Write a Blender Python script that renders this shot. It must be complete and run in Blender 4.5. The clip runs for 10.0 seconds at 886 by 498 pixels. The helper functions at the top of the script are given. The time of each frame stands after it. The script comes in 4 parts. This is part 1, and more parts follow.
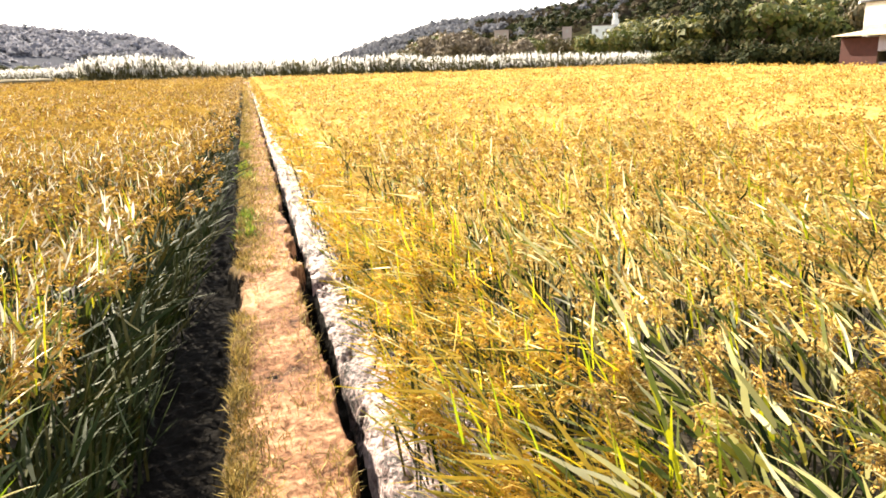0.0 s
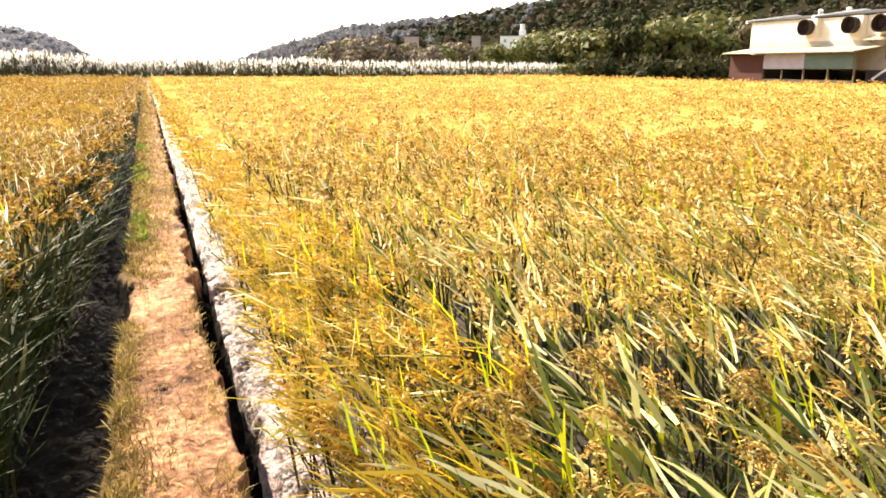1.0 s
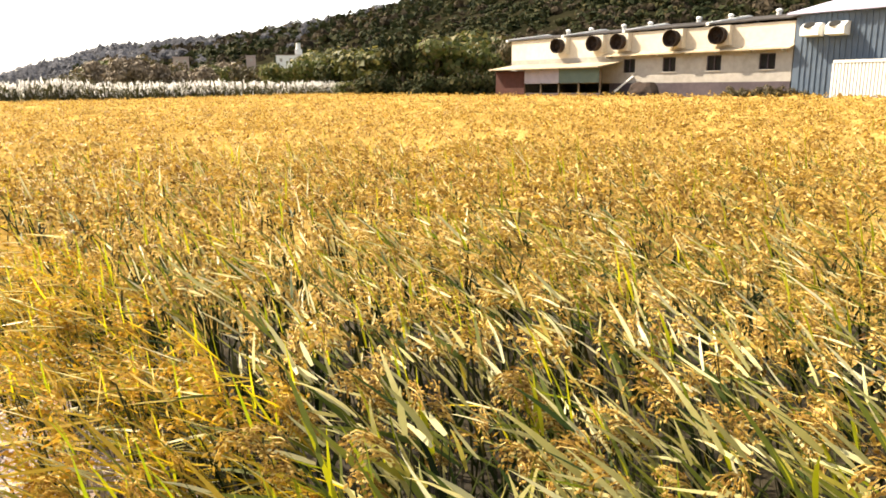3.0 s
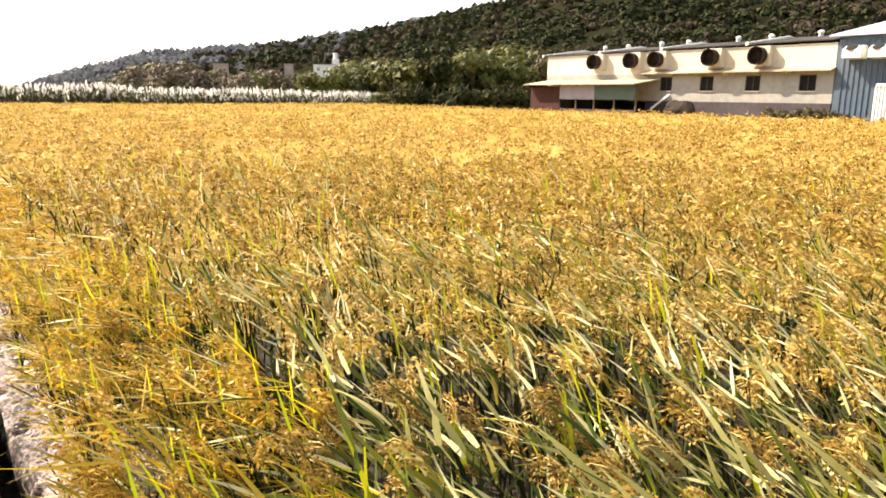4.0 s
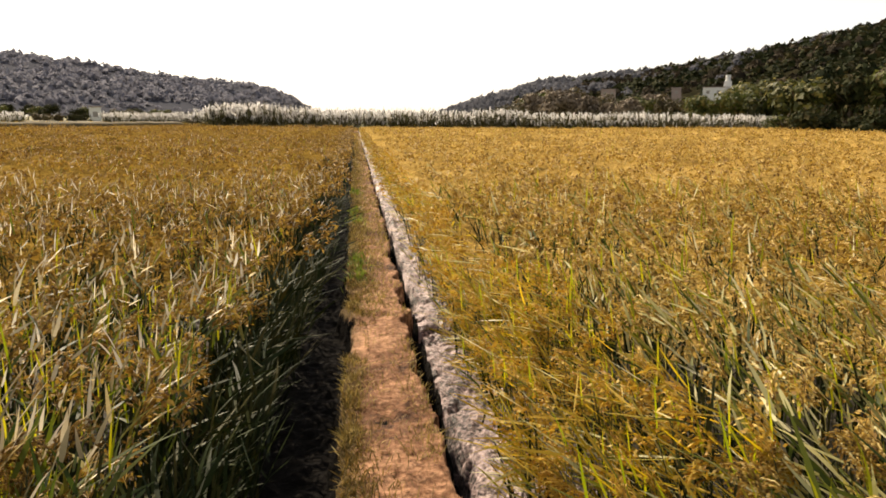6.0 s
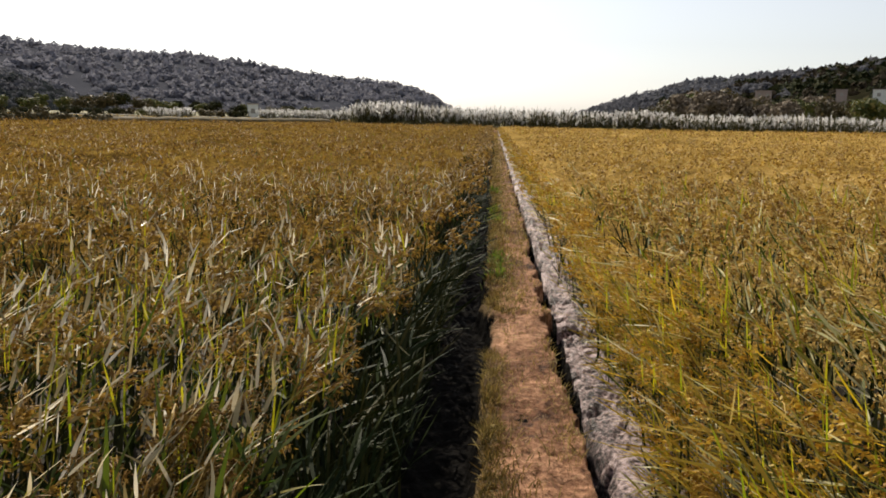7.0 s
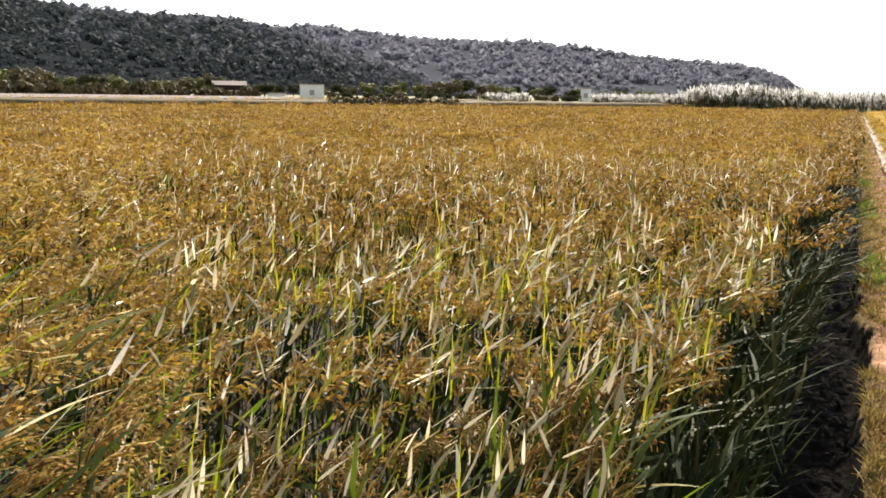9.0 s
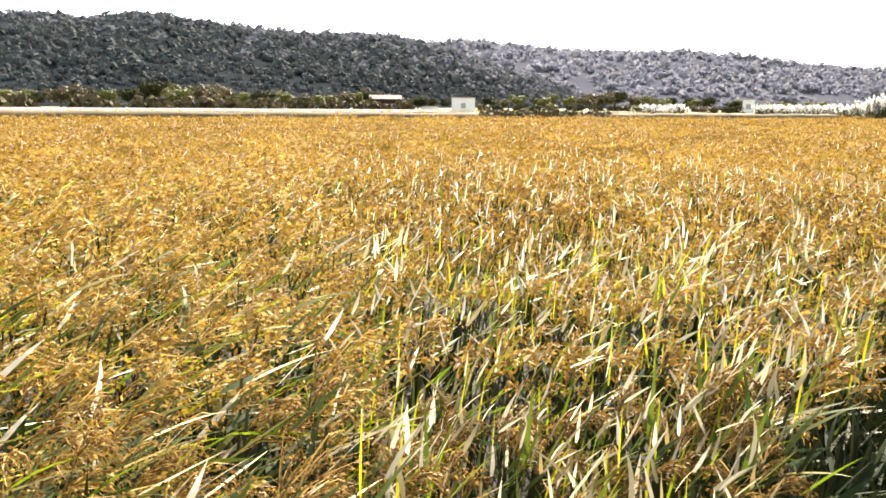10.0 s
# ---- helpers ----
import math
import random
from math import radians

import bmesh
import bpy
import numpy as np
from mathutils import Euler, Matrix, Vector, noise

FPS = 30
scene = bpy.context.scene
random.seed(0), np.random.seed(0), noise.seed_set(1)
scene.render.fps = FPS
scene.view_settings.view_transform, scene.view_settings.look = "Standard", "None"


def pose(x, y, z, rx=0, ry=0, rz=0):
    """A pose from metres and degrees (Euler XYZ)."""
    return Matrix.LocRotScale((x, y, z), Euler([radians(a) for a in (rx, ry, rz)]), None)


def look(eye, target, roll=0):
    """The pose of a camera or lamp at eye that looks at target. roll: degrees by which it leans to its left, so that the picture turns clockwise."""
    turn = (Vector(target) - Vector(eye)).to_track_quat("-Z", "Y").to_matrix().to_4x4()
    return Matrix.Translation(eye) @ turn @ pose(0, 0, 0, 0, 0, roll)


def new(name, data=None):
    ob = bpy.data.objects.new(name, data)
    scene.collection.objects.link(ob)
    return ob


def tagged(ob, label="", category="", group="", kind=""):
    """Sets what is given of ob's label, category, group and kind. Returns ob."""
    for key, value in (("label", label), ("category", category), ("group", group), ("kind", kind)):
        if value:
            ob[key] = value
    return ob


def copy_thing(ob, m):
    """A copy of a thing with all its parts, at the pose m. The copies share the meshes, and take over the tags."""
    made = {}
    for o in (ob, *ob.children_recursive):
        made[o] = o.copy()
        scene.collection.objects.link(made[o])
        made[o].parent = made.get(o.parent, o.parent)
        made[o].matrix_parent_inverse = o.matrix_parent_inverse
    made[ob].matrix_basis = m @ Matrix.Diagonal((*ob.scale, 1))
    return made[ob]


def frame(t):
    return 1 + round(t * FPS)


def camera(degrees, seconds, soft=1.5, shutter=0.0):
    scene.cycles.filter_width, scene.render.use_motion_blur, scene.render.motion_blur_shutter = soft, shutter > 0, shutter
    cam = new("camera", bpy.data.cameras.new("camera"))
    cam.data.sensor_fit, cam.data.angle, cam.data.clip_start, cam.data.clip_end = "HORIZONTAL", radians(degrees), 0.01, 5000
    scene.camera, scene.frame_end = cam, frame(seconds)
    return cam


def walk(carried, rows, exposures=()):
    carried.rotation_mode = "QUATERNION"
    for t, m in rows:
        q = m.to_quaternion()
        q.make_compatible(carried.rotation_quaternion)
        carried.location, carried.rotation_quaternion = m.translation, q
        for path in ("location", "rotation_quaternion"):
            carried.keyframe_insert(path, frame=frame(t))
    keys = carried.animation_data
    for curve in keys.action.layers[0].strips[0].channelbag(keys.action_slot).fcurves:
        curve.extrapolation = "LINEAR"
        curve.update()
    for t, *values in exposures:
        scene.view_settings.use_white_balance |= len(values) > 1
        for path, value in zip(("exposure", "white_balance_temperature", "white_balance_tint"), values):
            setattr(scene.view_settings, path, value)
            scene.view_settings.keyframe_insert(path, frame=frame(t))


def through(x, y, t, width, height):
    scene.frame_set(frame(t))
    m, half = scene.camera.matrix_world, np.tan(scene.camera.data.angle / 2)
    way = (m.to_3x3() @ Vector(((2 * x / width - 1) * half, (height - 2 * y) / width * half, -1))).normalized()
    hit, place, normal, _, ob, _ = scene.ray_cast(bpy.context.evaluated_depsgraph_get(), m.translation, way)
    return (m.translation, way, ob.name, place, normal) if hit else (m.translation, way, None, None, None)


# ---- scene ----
cam = camera(62.9, 10.0, soft=1.7)
PATH = [
    (0, (-0.034, 0.188, 1.541), (0.455, 2.061, 1.041), -1.3),
    (0.5, (-0.001, 0.191, 1.54), (0.587, 2.043, 1.063), -1.1),
    (1, (0.024, 0.221, 1.521), (0.748, 2.021, 1.035), 0.4),
    (1.5, (0.049, 0.259, 1.494), (0.844, 2.038, 1.041), -0.0),
    (2, (0.105, 0.223, 1.535), (1.053, 1.925, 1.082), 0.4),
    (2.5, (0.154, 0.231, 1.512), (1.239, 1.85, 1.06), -0.4),
    (2.7, (0.166, 0.241, 1.498), (1.306, 1.821, 1.046), -1.0),
    (3.25, (0.156, 0.25, 1.506), (1.399, 1.753, 1.076), -0.1),
    (3.8, (0.125, 0.257, 1.513), (1.331, 1.799, 1.102), 0.7),
    (4, (0.107, 0.219, 1.527), (1.263, 1.799, 1.119), 0.9),
    (4.5, (0.069, 0.242, 1.524), (1.03, 1.952, 1.131), 0.2),
    (5, (0.015, 0.244, 1.527), (0.779, 2.05, 1.133), 0.8),
    (5.5, (-0.057, 0.234, 1.544), (0.429, 2.138, 1.168), 0.2),
    (6.8, (-0.201, 0.247, 1.513), (-0.258, 2.214, 1.158), 1.5),
    (7, (-0.2, 0.246, 1.514), (-0.326, 2.209, 1.151), 1.3),
    (7.5, (-0.243, 0.27, 1.503), (-0.593, 2.201, 1.116), 1.2),
    (8, (-0.295, 0.227, 1.511), (-0.849, 2.11, 1.128), 1.3),
    (8.5, (-0.322, 0.255, 1.499), (-1.098, 2.055, 1.101), 1.1),
    (9, (-0.388, 0.262, 1.485), (-1.337, 1.972, 1.065), 0.9),
    (9.5, (-0.381, 0.172, 1.503), (-1.428, 1.817, 1.056), 1.4),
    (10, (-0.292, -0.024, 1.491), (-1.57, 1.463, 1.099), 0.5),
]
walk(cam, [(t, look(eye, target, roll)) for t, eye, target, roll in PATH],
     [(0.0, 2.10, 6900, 10), (1.5, 1.92, 7200, 12), (2.5, 1.65, 7250, 12), (4.0, 1.63, 6900, 10), (4.5, 1.44, 6950, 10), (5.0, 0.80, 7700, 17), (5.5, 0.85, 7750, 15), (7.0, 0.14, 6500, 11), (8.5, 0.19, 6400, 10), (9.0, 1.17, 6400, 10), (9.5, 1.62, 6450, 10), (10.0, 2.15, 6500, 10)])

# ---- light ----
SUN_AZ, SUN_EL = -28.0, 44.0          # degrees left of the bund's direction (+y), and above the horizon
world = bpy.data.worlds.new("sky")
scene.world = world
world.use_nodes = True
wn = world.node_tree.nodes
sky = wn.new("ShaderNodeTexSky")
sky.sky_type, sky.sun_disc = "NISHITA", False
sky.sun_elevation, sky.sun_rotation = radians(SUN_EL), radians(SUN_AZ)
sky.air_density, sky.dust_density, sky.ozone_density = 1.0, 1.2, 0.5
wn["Background"].inputs["Strength"].default_value = 0.12
veil = wn.new("ShaderNodeHueSaturation")
veil.inputs["Saturation"].default_value = 0.4
world.node_tree.links.new(sky.outputs[0], veil.inputs["Color"])
world.node_tree.links.new(veil.outputs[0], wn["Background"].inputs["Color"])
sun = new("sun", bpy.data.lights.new("sun", "SUN"))
sun.data.energy, sun.data.angle, sun.data.color = 5.0, radians(0.5), (1.0, 0.90, 0.74)
a, e = radians(SUN_AZ), radians(SUN_EL)
sun.matrix_world = look((0, 0, 60), Vector((0, 0, 60)) - Vector((math.sin(a) * math.cos(e), math.cos(a) * math.cos(e), math.sin(e))))


# ---- materials ----
def material(name):
    m = bpy.data.materials.new(name)
    m.use_nodes = True
    n = m.node_tree.nodes
    return m, n, m.node_tree.links, n["Principled BSDF"]


def ramp(n, stops):
    r = n.new("ShaderNodeValToRGB")
    while len(r.color_ramp.elements) < len(stops):
        r.color_ramp.elements.new(0.5)
    for el, (p, c) in zip(r.color_ramp.elements, stops):
        el.position, el.color = p, (*c, 1)
    return r


def noise_node(n, l, scale, detail=4.0, coords="Object", rough=0.6):
    c = n.new("ShaderNodeTexCoord")
    t = n.new("ShaderNodeTexNoise")
    t.inputs["Scale"].default_value, t.inputs["Detail"].default_value, t.inputs["Roughness"].default_value = scale, detail, rough
    l.new(c.outputs[coords], t.inputs["Vector"])
    return t


def bump(n, l, height, strength, distance, bsdf):
    b = n.new("ShaderNodeBump")
    b.inputs["Strength"].default_value, b.inputs["Distance"].default_value = strength, distance
    l.new(height, b.inputs["Height"])
    l.new(b.outputs[0], bsdf.inputs["Normal"])


def leafy(name, stops, rough=0.45, through=0.4, patch=0.0, patch_scale=0.4, spec=0.25, glow=None):
    """Leaf, grain or plume: colour by island, with light passing through."""
    m, n, l, p = material(name)
    g = n.new("ShaderNodeNewGeometry")
    r = ramp(n, stops)
    if patch:
        t = noise_node(n, l, patch_scale, 3.0)
        mix = n.new("ShaderNodeMath")
        mix.operation = "MULTIPLY_ADD"
        mix.inputs[1].default_value = patch * 2
        l.new(t.outputs["Fac"], mix.inputs[0])
        sub = n.new("ShaderNodeMath")
        sub.operation = "SUBTRACT"
        sub.inputs[1].default_value = patch
        l.new(g.outputs["Random Per Island"], sub.inputs[0])
        l.new(sub.outputs[0], mix.inputs[2])
        l.new(mix.outputs[0], r.inputs[0])
    else:
        l.new(g.outputs["Random Per Island"], r.inputs[0])
    l.new(r.outputs[0], p.inputs["Base Color"])
    p.inputs["Roughness"].default_value = rough
    p.inputs["Specular IOR Level"].default_value = spec
    if through:
        tr = n.new("ShaderNodeBsdfTranslucent")
        if glow:
            g2 = ramp(n, glow)
            l.new(r.inputs[0].links[0].from_socket, g2.inputs[0])
            l.new(g2.outputs[0], tr.inputs["Color"])
        else:
            l.new(r.outputs[0], tr.inputs["Color"])
        mx = n.new("ShaderNodeMixShader")
        mx.inputs[0].default_value = through
        l.new(p.outputs[0], mx.inputs[1])
        l.new(tr.outputs[0], mx.inputs[2])
        l.new(mx.outputs[0], n["Material Output"].inputs["Surface"])
    return m


def grained(name, stops, scale, rough=0.9, bump_strength=0.5, bump_distance=0.02, coarse=None, spec=0.3):
    """Soil, plaster, rendered walls: two scales of noise on colour and relief."""
    m, n, l, p = material(name)
    t = noise_node(n, l, scale, 8.0)
    u = noise_node(n, l, coarse or scale / 9, 3.0)
    add = n.new("ShaderNodeMath")
    add.operation = "MULTIPLY_ADD"
    add.inputs[1].default_value = 0.5
    half = n.new("ShaderNodeMath")
    half.operation = "MULTIPLY"
    half.inputs[1].default_value = 0.5
    l.new(u.outputs["Fac"], half.inputs[0])
    l.new(t.outputs["Fac"], add.inputs[0])
    l.new(half.outputs[0], add.inputs[2])
    r = ramp(n, stops)
    l.new(add.outputs[0], r.inputs[0])
    l.new(r.outputs[0], p.inputs["Base Color"])
    p.inputs["Roughness"].default_value = rough
    p.inputs["Specular IOR Level"].default_value = spec
    bump(n, l, t.outputs["Fac"], bump_strength, bump_distance, p)
    return m


M_leaf = leafy("rice_leaf", [(0.0, (0.020, 0.040, 0.006)), (0.5, (0.075, 0.094, 0.014)), (0.85, (0.22, 0.200, 0.028)), (1.0, (0.38, 0.31, 0.07))], 0.55, 0.42, 0.15, 0.5, 0.22,
               [(0.0, (0.06, 0.11, 0.006)), (0.6, (0.29, 0.32, 0.011)), (1.0, (0.70, 0.55, 0.03))])
# edge blades are yellow, with sunlit brightness added into the colour
M_gold = leafy("sunlit_yellow_leaf", [(0.0, (0.17, 0.145, 0.018)), (0.5, (0.35, 0.25, 0.022)), (1.0, (0.50, 0.35, 0.06))], 0.5, 0.5, 0.1, 0.5, 0.2,
               [(0.0, (0.36, 0.29, 0.010)), (0.5, (0.60, 0.41, 0.012)), (1.0, (0.70, 0.42, 0.03))])
M_flag = leafy("dry_rice_leaf", [(0.0, (0.20, 0.18, 0.05)), (0.5, (0.43, 0.40, 0.165)), (1.0, (0.74, 0.69, 0.43))], 0.42, 0.36, 0.1, 0.4, 0.25,
               [(0.0, (0.38, 0.34, 0.08)), (0.5, (0.60, 0.54, 0.20)), (1.0, (0.80, 0.72, 0.42))])
M_grain = leafy("rice_grain", [(0.0, (0.11, 0.054, 0.012)), (0.35, (0.29, 0.168, 0.031)), (0.65, (0.43, 0.270, 0.049)), (1.0, (0.70, 0.54, 0.21))], 0.55, 0.30, 0.15, 0.3, 0.2,
                [(0.0, (0.14, 0.062, 0.012)), (0.35, (0.36, 0.21, 0.032)), (0.65, (0.50, 0.325, 0.046)), (1.0, (0.68, 0.51, 0.15))])
# left crop's ears: brown, and dimmed further in colour for backlight
M_brown_grain = leafy("brown_rice_grain", [(0.0, (0.085, 0.042, 0.009)), (0.5, (0.235, 0.130, 0.022)), (1.0, (0.44, 0.285, 0.065))], 0.55, 0.30, 0.15, 0.3, 0.2,
                      [(0.0, (0.11, 0.050, 0.009)), (0.5, (0.30, 0.165, 0.022)), (1.0, (0.53, 0.34, 0.065))])
# left crop's leaf, a darker copy coloured as seen against the sun
M_left_leaf = leafy("backlit_dark_leaf", [(0.0, (0.018, 0.034, 0.006)), (0.5, (0.050, 0.066, 0.012)), (0.85, (0.12, 0.11, 0.020)), (1.0, (0.27, 0.22, 0.04))], 0.5, 0.36, 0.15, 0.5, 0.25,
                    [(0.0, (0.07, 0.14, 0.006)), (0.6, (0.24, 0.30, 0.012)), (1.0, (0.54, 0.46, 0.03))])
M_left_flag = leafy("withered_rice_leaf", [(0.0, (0.26, 0.20, 0.08)), (0.5, (0.62, 0.53, 0.33)), (1.0, (0.88, 0.80, 0.64))], 0.32, 0.55, 0.1, 0.4, 0.5)
M_amber = leafy("amber_rice_grain", [(0.0, (0.26, 0.125, 0.016)), (0.5, (0.42, 0.25, 0.030)), (1.0, (0.58, 0.41, 0.09))], 0.55, 0.35, 0.1, 0.3, 0.2,
                [(0.0, (0.30, 0.13, 0.014)), (0.5, (0.50, 0.28, 0.024)), (1.0, (0.66, 0.43, 0.06))])
# bright upright blades: the glow of backlight is put into their colour
M_backlit_blade = leafy("backlit_rice_blade", [(0.0, (0.16, 0.20, 0.012)), (1.0, (0.34, 0.34, 0.025))], 0.5, 0.55, 0.1, 0.5, 0.2,
                [(0.0, (0.30, 0.36, 0.010)), (1.0, (0.62, 0.54, 0.014))])
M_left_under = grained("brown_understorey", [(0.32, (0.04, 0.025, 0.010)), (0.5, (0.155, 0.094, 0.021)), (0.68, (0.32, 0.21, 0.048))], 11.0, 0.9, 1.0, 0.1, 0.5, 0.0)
# stem and low-leaf colours are darkened to hold the crop's inner shade
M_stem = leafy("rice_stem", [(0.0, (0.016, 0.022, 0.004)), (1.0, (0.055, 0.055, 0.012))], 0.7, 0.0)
M_shade_leaf = leafy("shade_rice_leaf", [(0.0, (0.006, 0.012, 0.002)), (0.7, (0.018, 0.028, 0.004)), (1.0, (0.05, 0.042, 0.010))], 0.6, 0.10, 0.0, 0.4, 0.10)
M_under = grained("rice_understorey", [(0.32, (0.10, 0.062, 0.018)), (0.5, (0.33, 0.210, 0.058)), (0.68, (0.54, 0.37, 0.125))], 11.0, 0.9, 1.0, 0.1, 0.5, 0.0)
M_path = grained("trodden_earth", [(0.38, (0.045, 0.020, 0.010)), (0.5, (0.19, 0.088, 0.043)), (0.61, (0.42, 0.232, 0.132))], 24.0, 0.95, 1.0, 0.03, 2.2)
pm = M_path.node_tree
pn, pl = pm.nodes, pm.links
tc, sx, mr, pt = pn.new("ShaderNodeTexCoord"), pn.new("ShaderNodeSeparateXYZ"), pn.new("ShaderNodeMapRange"), noise_node(pn, pl, 9.0, 6.0)
pl.new(tc.outputs["Object"], sx.inputs[0])
wob = pn.new("ShaderNodeMath")
wob.operation = "MULTIPLY_ADD"
wob.inputs[1].default_value = -0.22
pl.new(pt.outputs["Fac"], wob.inputs[0])
pl.new(sx.outputs["X"], wob.inputs[2])
mr.inputs["From Min"].default_value, mr.inputs["From Max"].default_value = -0.205, -0.30
pl.new(wob.outputs[0], mr.inputs["Value"])
moss = pn.new("ShaderNodeMix")
moss.data_type = "RGBA"
moss.inputs["B"].default_value = (0.10, 0.062, 0.020, 1)
pl.new(mr.outputs[0], moss.inputs["Factor"])
bc = pn["Principled BSDF"].inputs["Base Color"]
pl.new(bc.links[0].from_socket, moss.inputs["A"])
pl.new(moss.outputs["Result"], bc)
M_mud = grained("drying_mud", [(0.43, (0.020, 0.012, 0.011)), (0.485, (0.21, 0.148, 0.142)), (0.60, (0.54, 0.42, 0.405))], 46.0, 0.42, 1.0, 0.025, 4.0, 0.45)
# bog mud taken near-black, so its colour holds the ditch's shade
M_shaded_bog = grained("shaded_bog", [(0.35, (0.003, 0.0025, 0.002)), (0.6, (0.009, 0.008, 0.007))], 22.0, 0.8, 1.0, 0.03, 3.0, 0.03)
M_turf = leafy("worn_turf", [(0.0, (0.05, 0.045, 0.010)), (0.6, (0.20, 0.135, 0.030)), (1.0, (0.36, 0.22, 0.06))], 0.7, 0.25)
M_litter = leafy("dead_straw", [(0.0, (0.16, 0.09, 0.04)), (1.0, (0.40, 0.28, 0.14))], 0.7, 0.2)
M_olive = leafy("olive_leaf", [(0.0, (0.03, 0.03, 0.01)), (0.6, (0.07, 0.055, 0.02)), (1.0, (0.14, 0.10, 0.05))], 0.6, 0.3, 0.2, 0.1)
M_bank = leafy("bank_grass", [(0.0, (0.04, 0.04, 0.015)), (1.0, (0.12, 0.09, 0.04))], 0.8, 0.1)
M_rust2 = grained("rust_dark", [(0.3, (0.012, 0.008, 0.006)), (0.7, (0.040, 0.023, 0.016))], 4.0)
M_lilac = grained("lilac_roof", [(0.3, (0.36, 0.34, 0.46)), (0.7, (0.48, 0.46, 0.58))], 1.5, 0.5, 0.2, 0.01, 0.2)
M_panel = grained("faded_panel", [(0.3, (0.20, 0.19, 0.24)), (0.7, (0.32, 0.30, 0.36))], 2.0, 0.6, 0.2, 0.01, 0.3)
M_leanroof = grained("bleached_roof", [(0.3, (0.24, 0.185, 0.125)), (0.7, (0.48, 0.40, 0.28))], 2.0, 0.8, 0.3, 0.01, 0.3)
M_soil = grained("field_soil", [(0.35, (0.012, 0.010, 0.007)), (0.65, (0.045, 0.036, 0.022))], 6.0, 0.8, 0.8, 0.03, 0.7, 0.15)
M_far = grained("far_land", [(0.35, (0.10, 0.10, 0.04)), (0.65, (0.24, 0.20, 0.09))], 0.4, 0.9, 0.3, 0.1, 0.03)
M_straw = leafy("dry_grass", [(0.0, (0.11, 0.085, 0.022)), (0.5, (0.31, 0.225, 0.055)), (1.0, (0.50, 0.37, 0.13))], 0.6, 0.3)
M_weed = leafy("weed_leaf", [(0.0, (0.09, 0.15, 0.02)), (1.0, (0.24, 0.27, 0.035))], 0.5, 0.4)
M_reed = leafy("silvergrass_leaf", [(0.0, (0.030, 0.032, 0.013)), (0.6, (0.080, 0.078, 0.030)), (1.0, (0.18, 0.15, 0.080))], 0.5, 0.3)
M_plume = leafy("silvergrass_plume", [(0.0, (0.60, 0.58, 0.55)), (1.0, (0.88, 0.86, 0.84))], 0.8, 0.55)
# leaf colours of the far woods, paled and blued to hold distance haze
M_far_tree = leafy("far_haze_leaf", [(0.0, (0.16, 0.16, 0.19)), (0.6, (0.20, 0.20, 0.23)), (1.0, (0.235, 0.235, 0.26))], 0.9, 0.45, 0.2, 0.02, 0.08)
M_haze_tree = leafy("mid_haze_leaf", [(0.0, (0.085, 0.088, 0.102)), (0.6, (0.125, 0.128, 0.146)), (1.0, (0.165, 0.164, 0.178))], 0.9, 0.4, 0.2, 0.02, 0.08)
M_tree = leafy("tree_leaf", [(0.0, (0.012, 0.017, 0.006)), (0.6, (0.028, 0.033, 0.011)), (1.0, (0.066, 0.053, 0.021))], 0.8, 0.15, 0.2, 0.03, 0.08)
# a thinner haze is mixed into this leaf colour
M_mid_tree = leafy("thin_haze_leaf", [(0.0, (0.038, 0.045, 0.045)), (0.6, (0.062, 0.070, 0.071)), (1.0, (0.095, 0.097, 0.096))], 0.9, 0.2, 0.2, 0.02, 0.08)
M_brown_tree = leafy("autumn_tree_leaf", [(0.0, (0.022, 0.018, 0.012)), (0.6, (0.046, 0.036, 0.022)), (1.0, (0.085, 0.066, 0.045))], 0.9, 0.15, 0.2, 0.03, 0.08)
M_deep_tree = leafy("evergreen_leaf", [(0.0, (0.008, 0.013, 0.005)), (0.6, (0.020, 0.026, 0.009)), (1.0, (0.045, 0.045, 0.016))], 0.8, 0.12, 0.2, 0.03, 0.08)
M_lime = leafy("lime_leaf", [(0.0, (0.030, 0.040, 0.009)), (0.6, (0.085, 0.088, 0.018)), (1.0, (0.20, 0.17, 0.05))], 0.6, 0.3, 0.2, 0.1)
M_tan_tree = leafy("bare_twig", [(0.0, (0.06, 0.045, 0.030)), (0.6, (0.15, 0.115, 0.080)), (1.0, (0.32, 0.26, 0.19))], 0.8, 0.1, 0.2, 0.1)
M_kerb = grained("road_concrete", [(0.3, (0.095, 0.077, 0.074)), (0.7, (0.21, 0.172, 0.165))], 1.0, 0.9, 0.3, 0.02, 0.15)
M_bush = leafy("bush_leaf", [(0.0, (0.035, 0.05, 0.010)), (0.6, (0.09, 0.10, 0.02)), (1.0, (0.17, 0.13, 0.045))], 0.6, 0.3, 0.2, 0.1)
M_bark = grained("bark", [(0.3, (0.06, 0.045, 0.03)), (0.7, (0.16, 0.12, 0.08))], 8.0)
# undergrowth colours are darkened to stand for the shade between crowns
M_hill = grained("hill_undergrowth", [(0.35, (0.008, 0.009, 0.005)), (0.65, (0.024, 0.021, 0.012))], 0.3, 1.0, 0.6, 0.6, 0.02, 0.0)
# these two grounds also carry distance haze in their colour
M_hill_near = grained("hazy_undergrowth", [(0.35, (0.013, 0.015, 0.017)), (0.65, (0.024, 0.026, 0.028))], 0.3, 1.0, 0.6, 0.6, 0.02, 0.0)
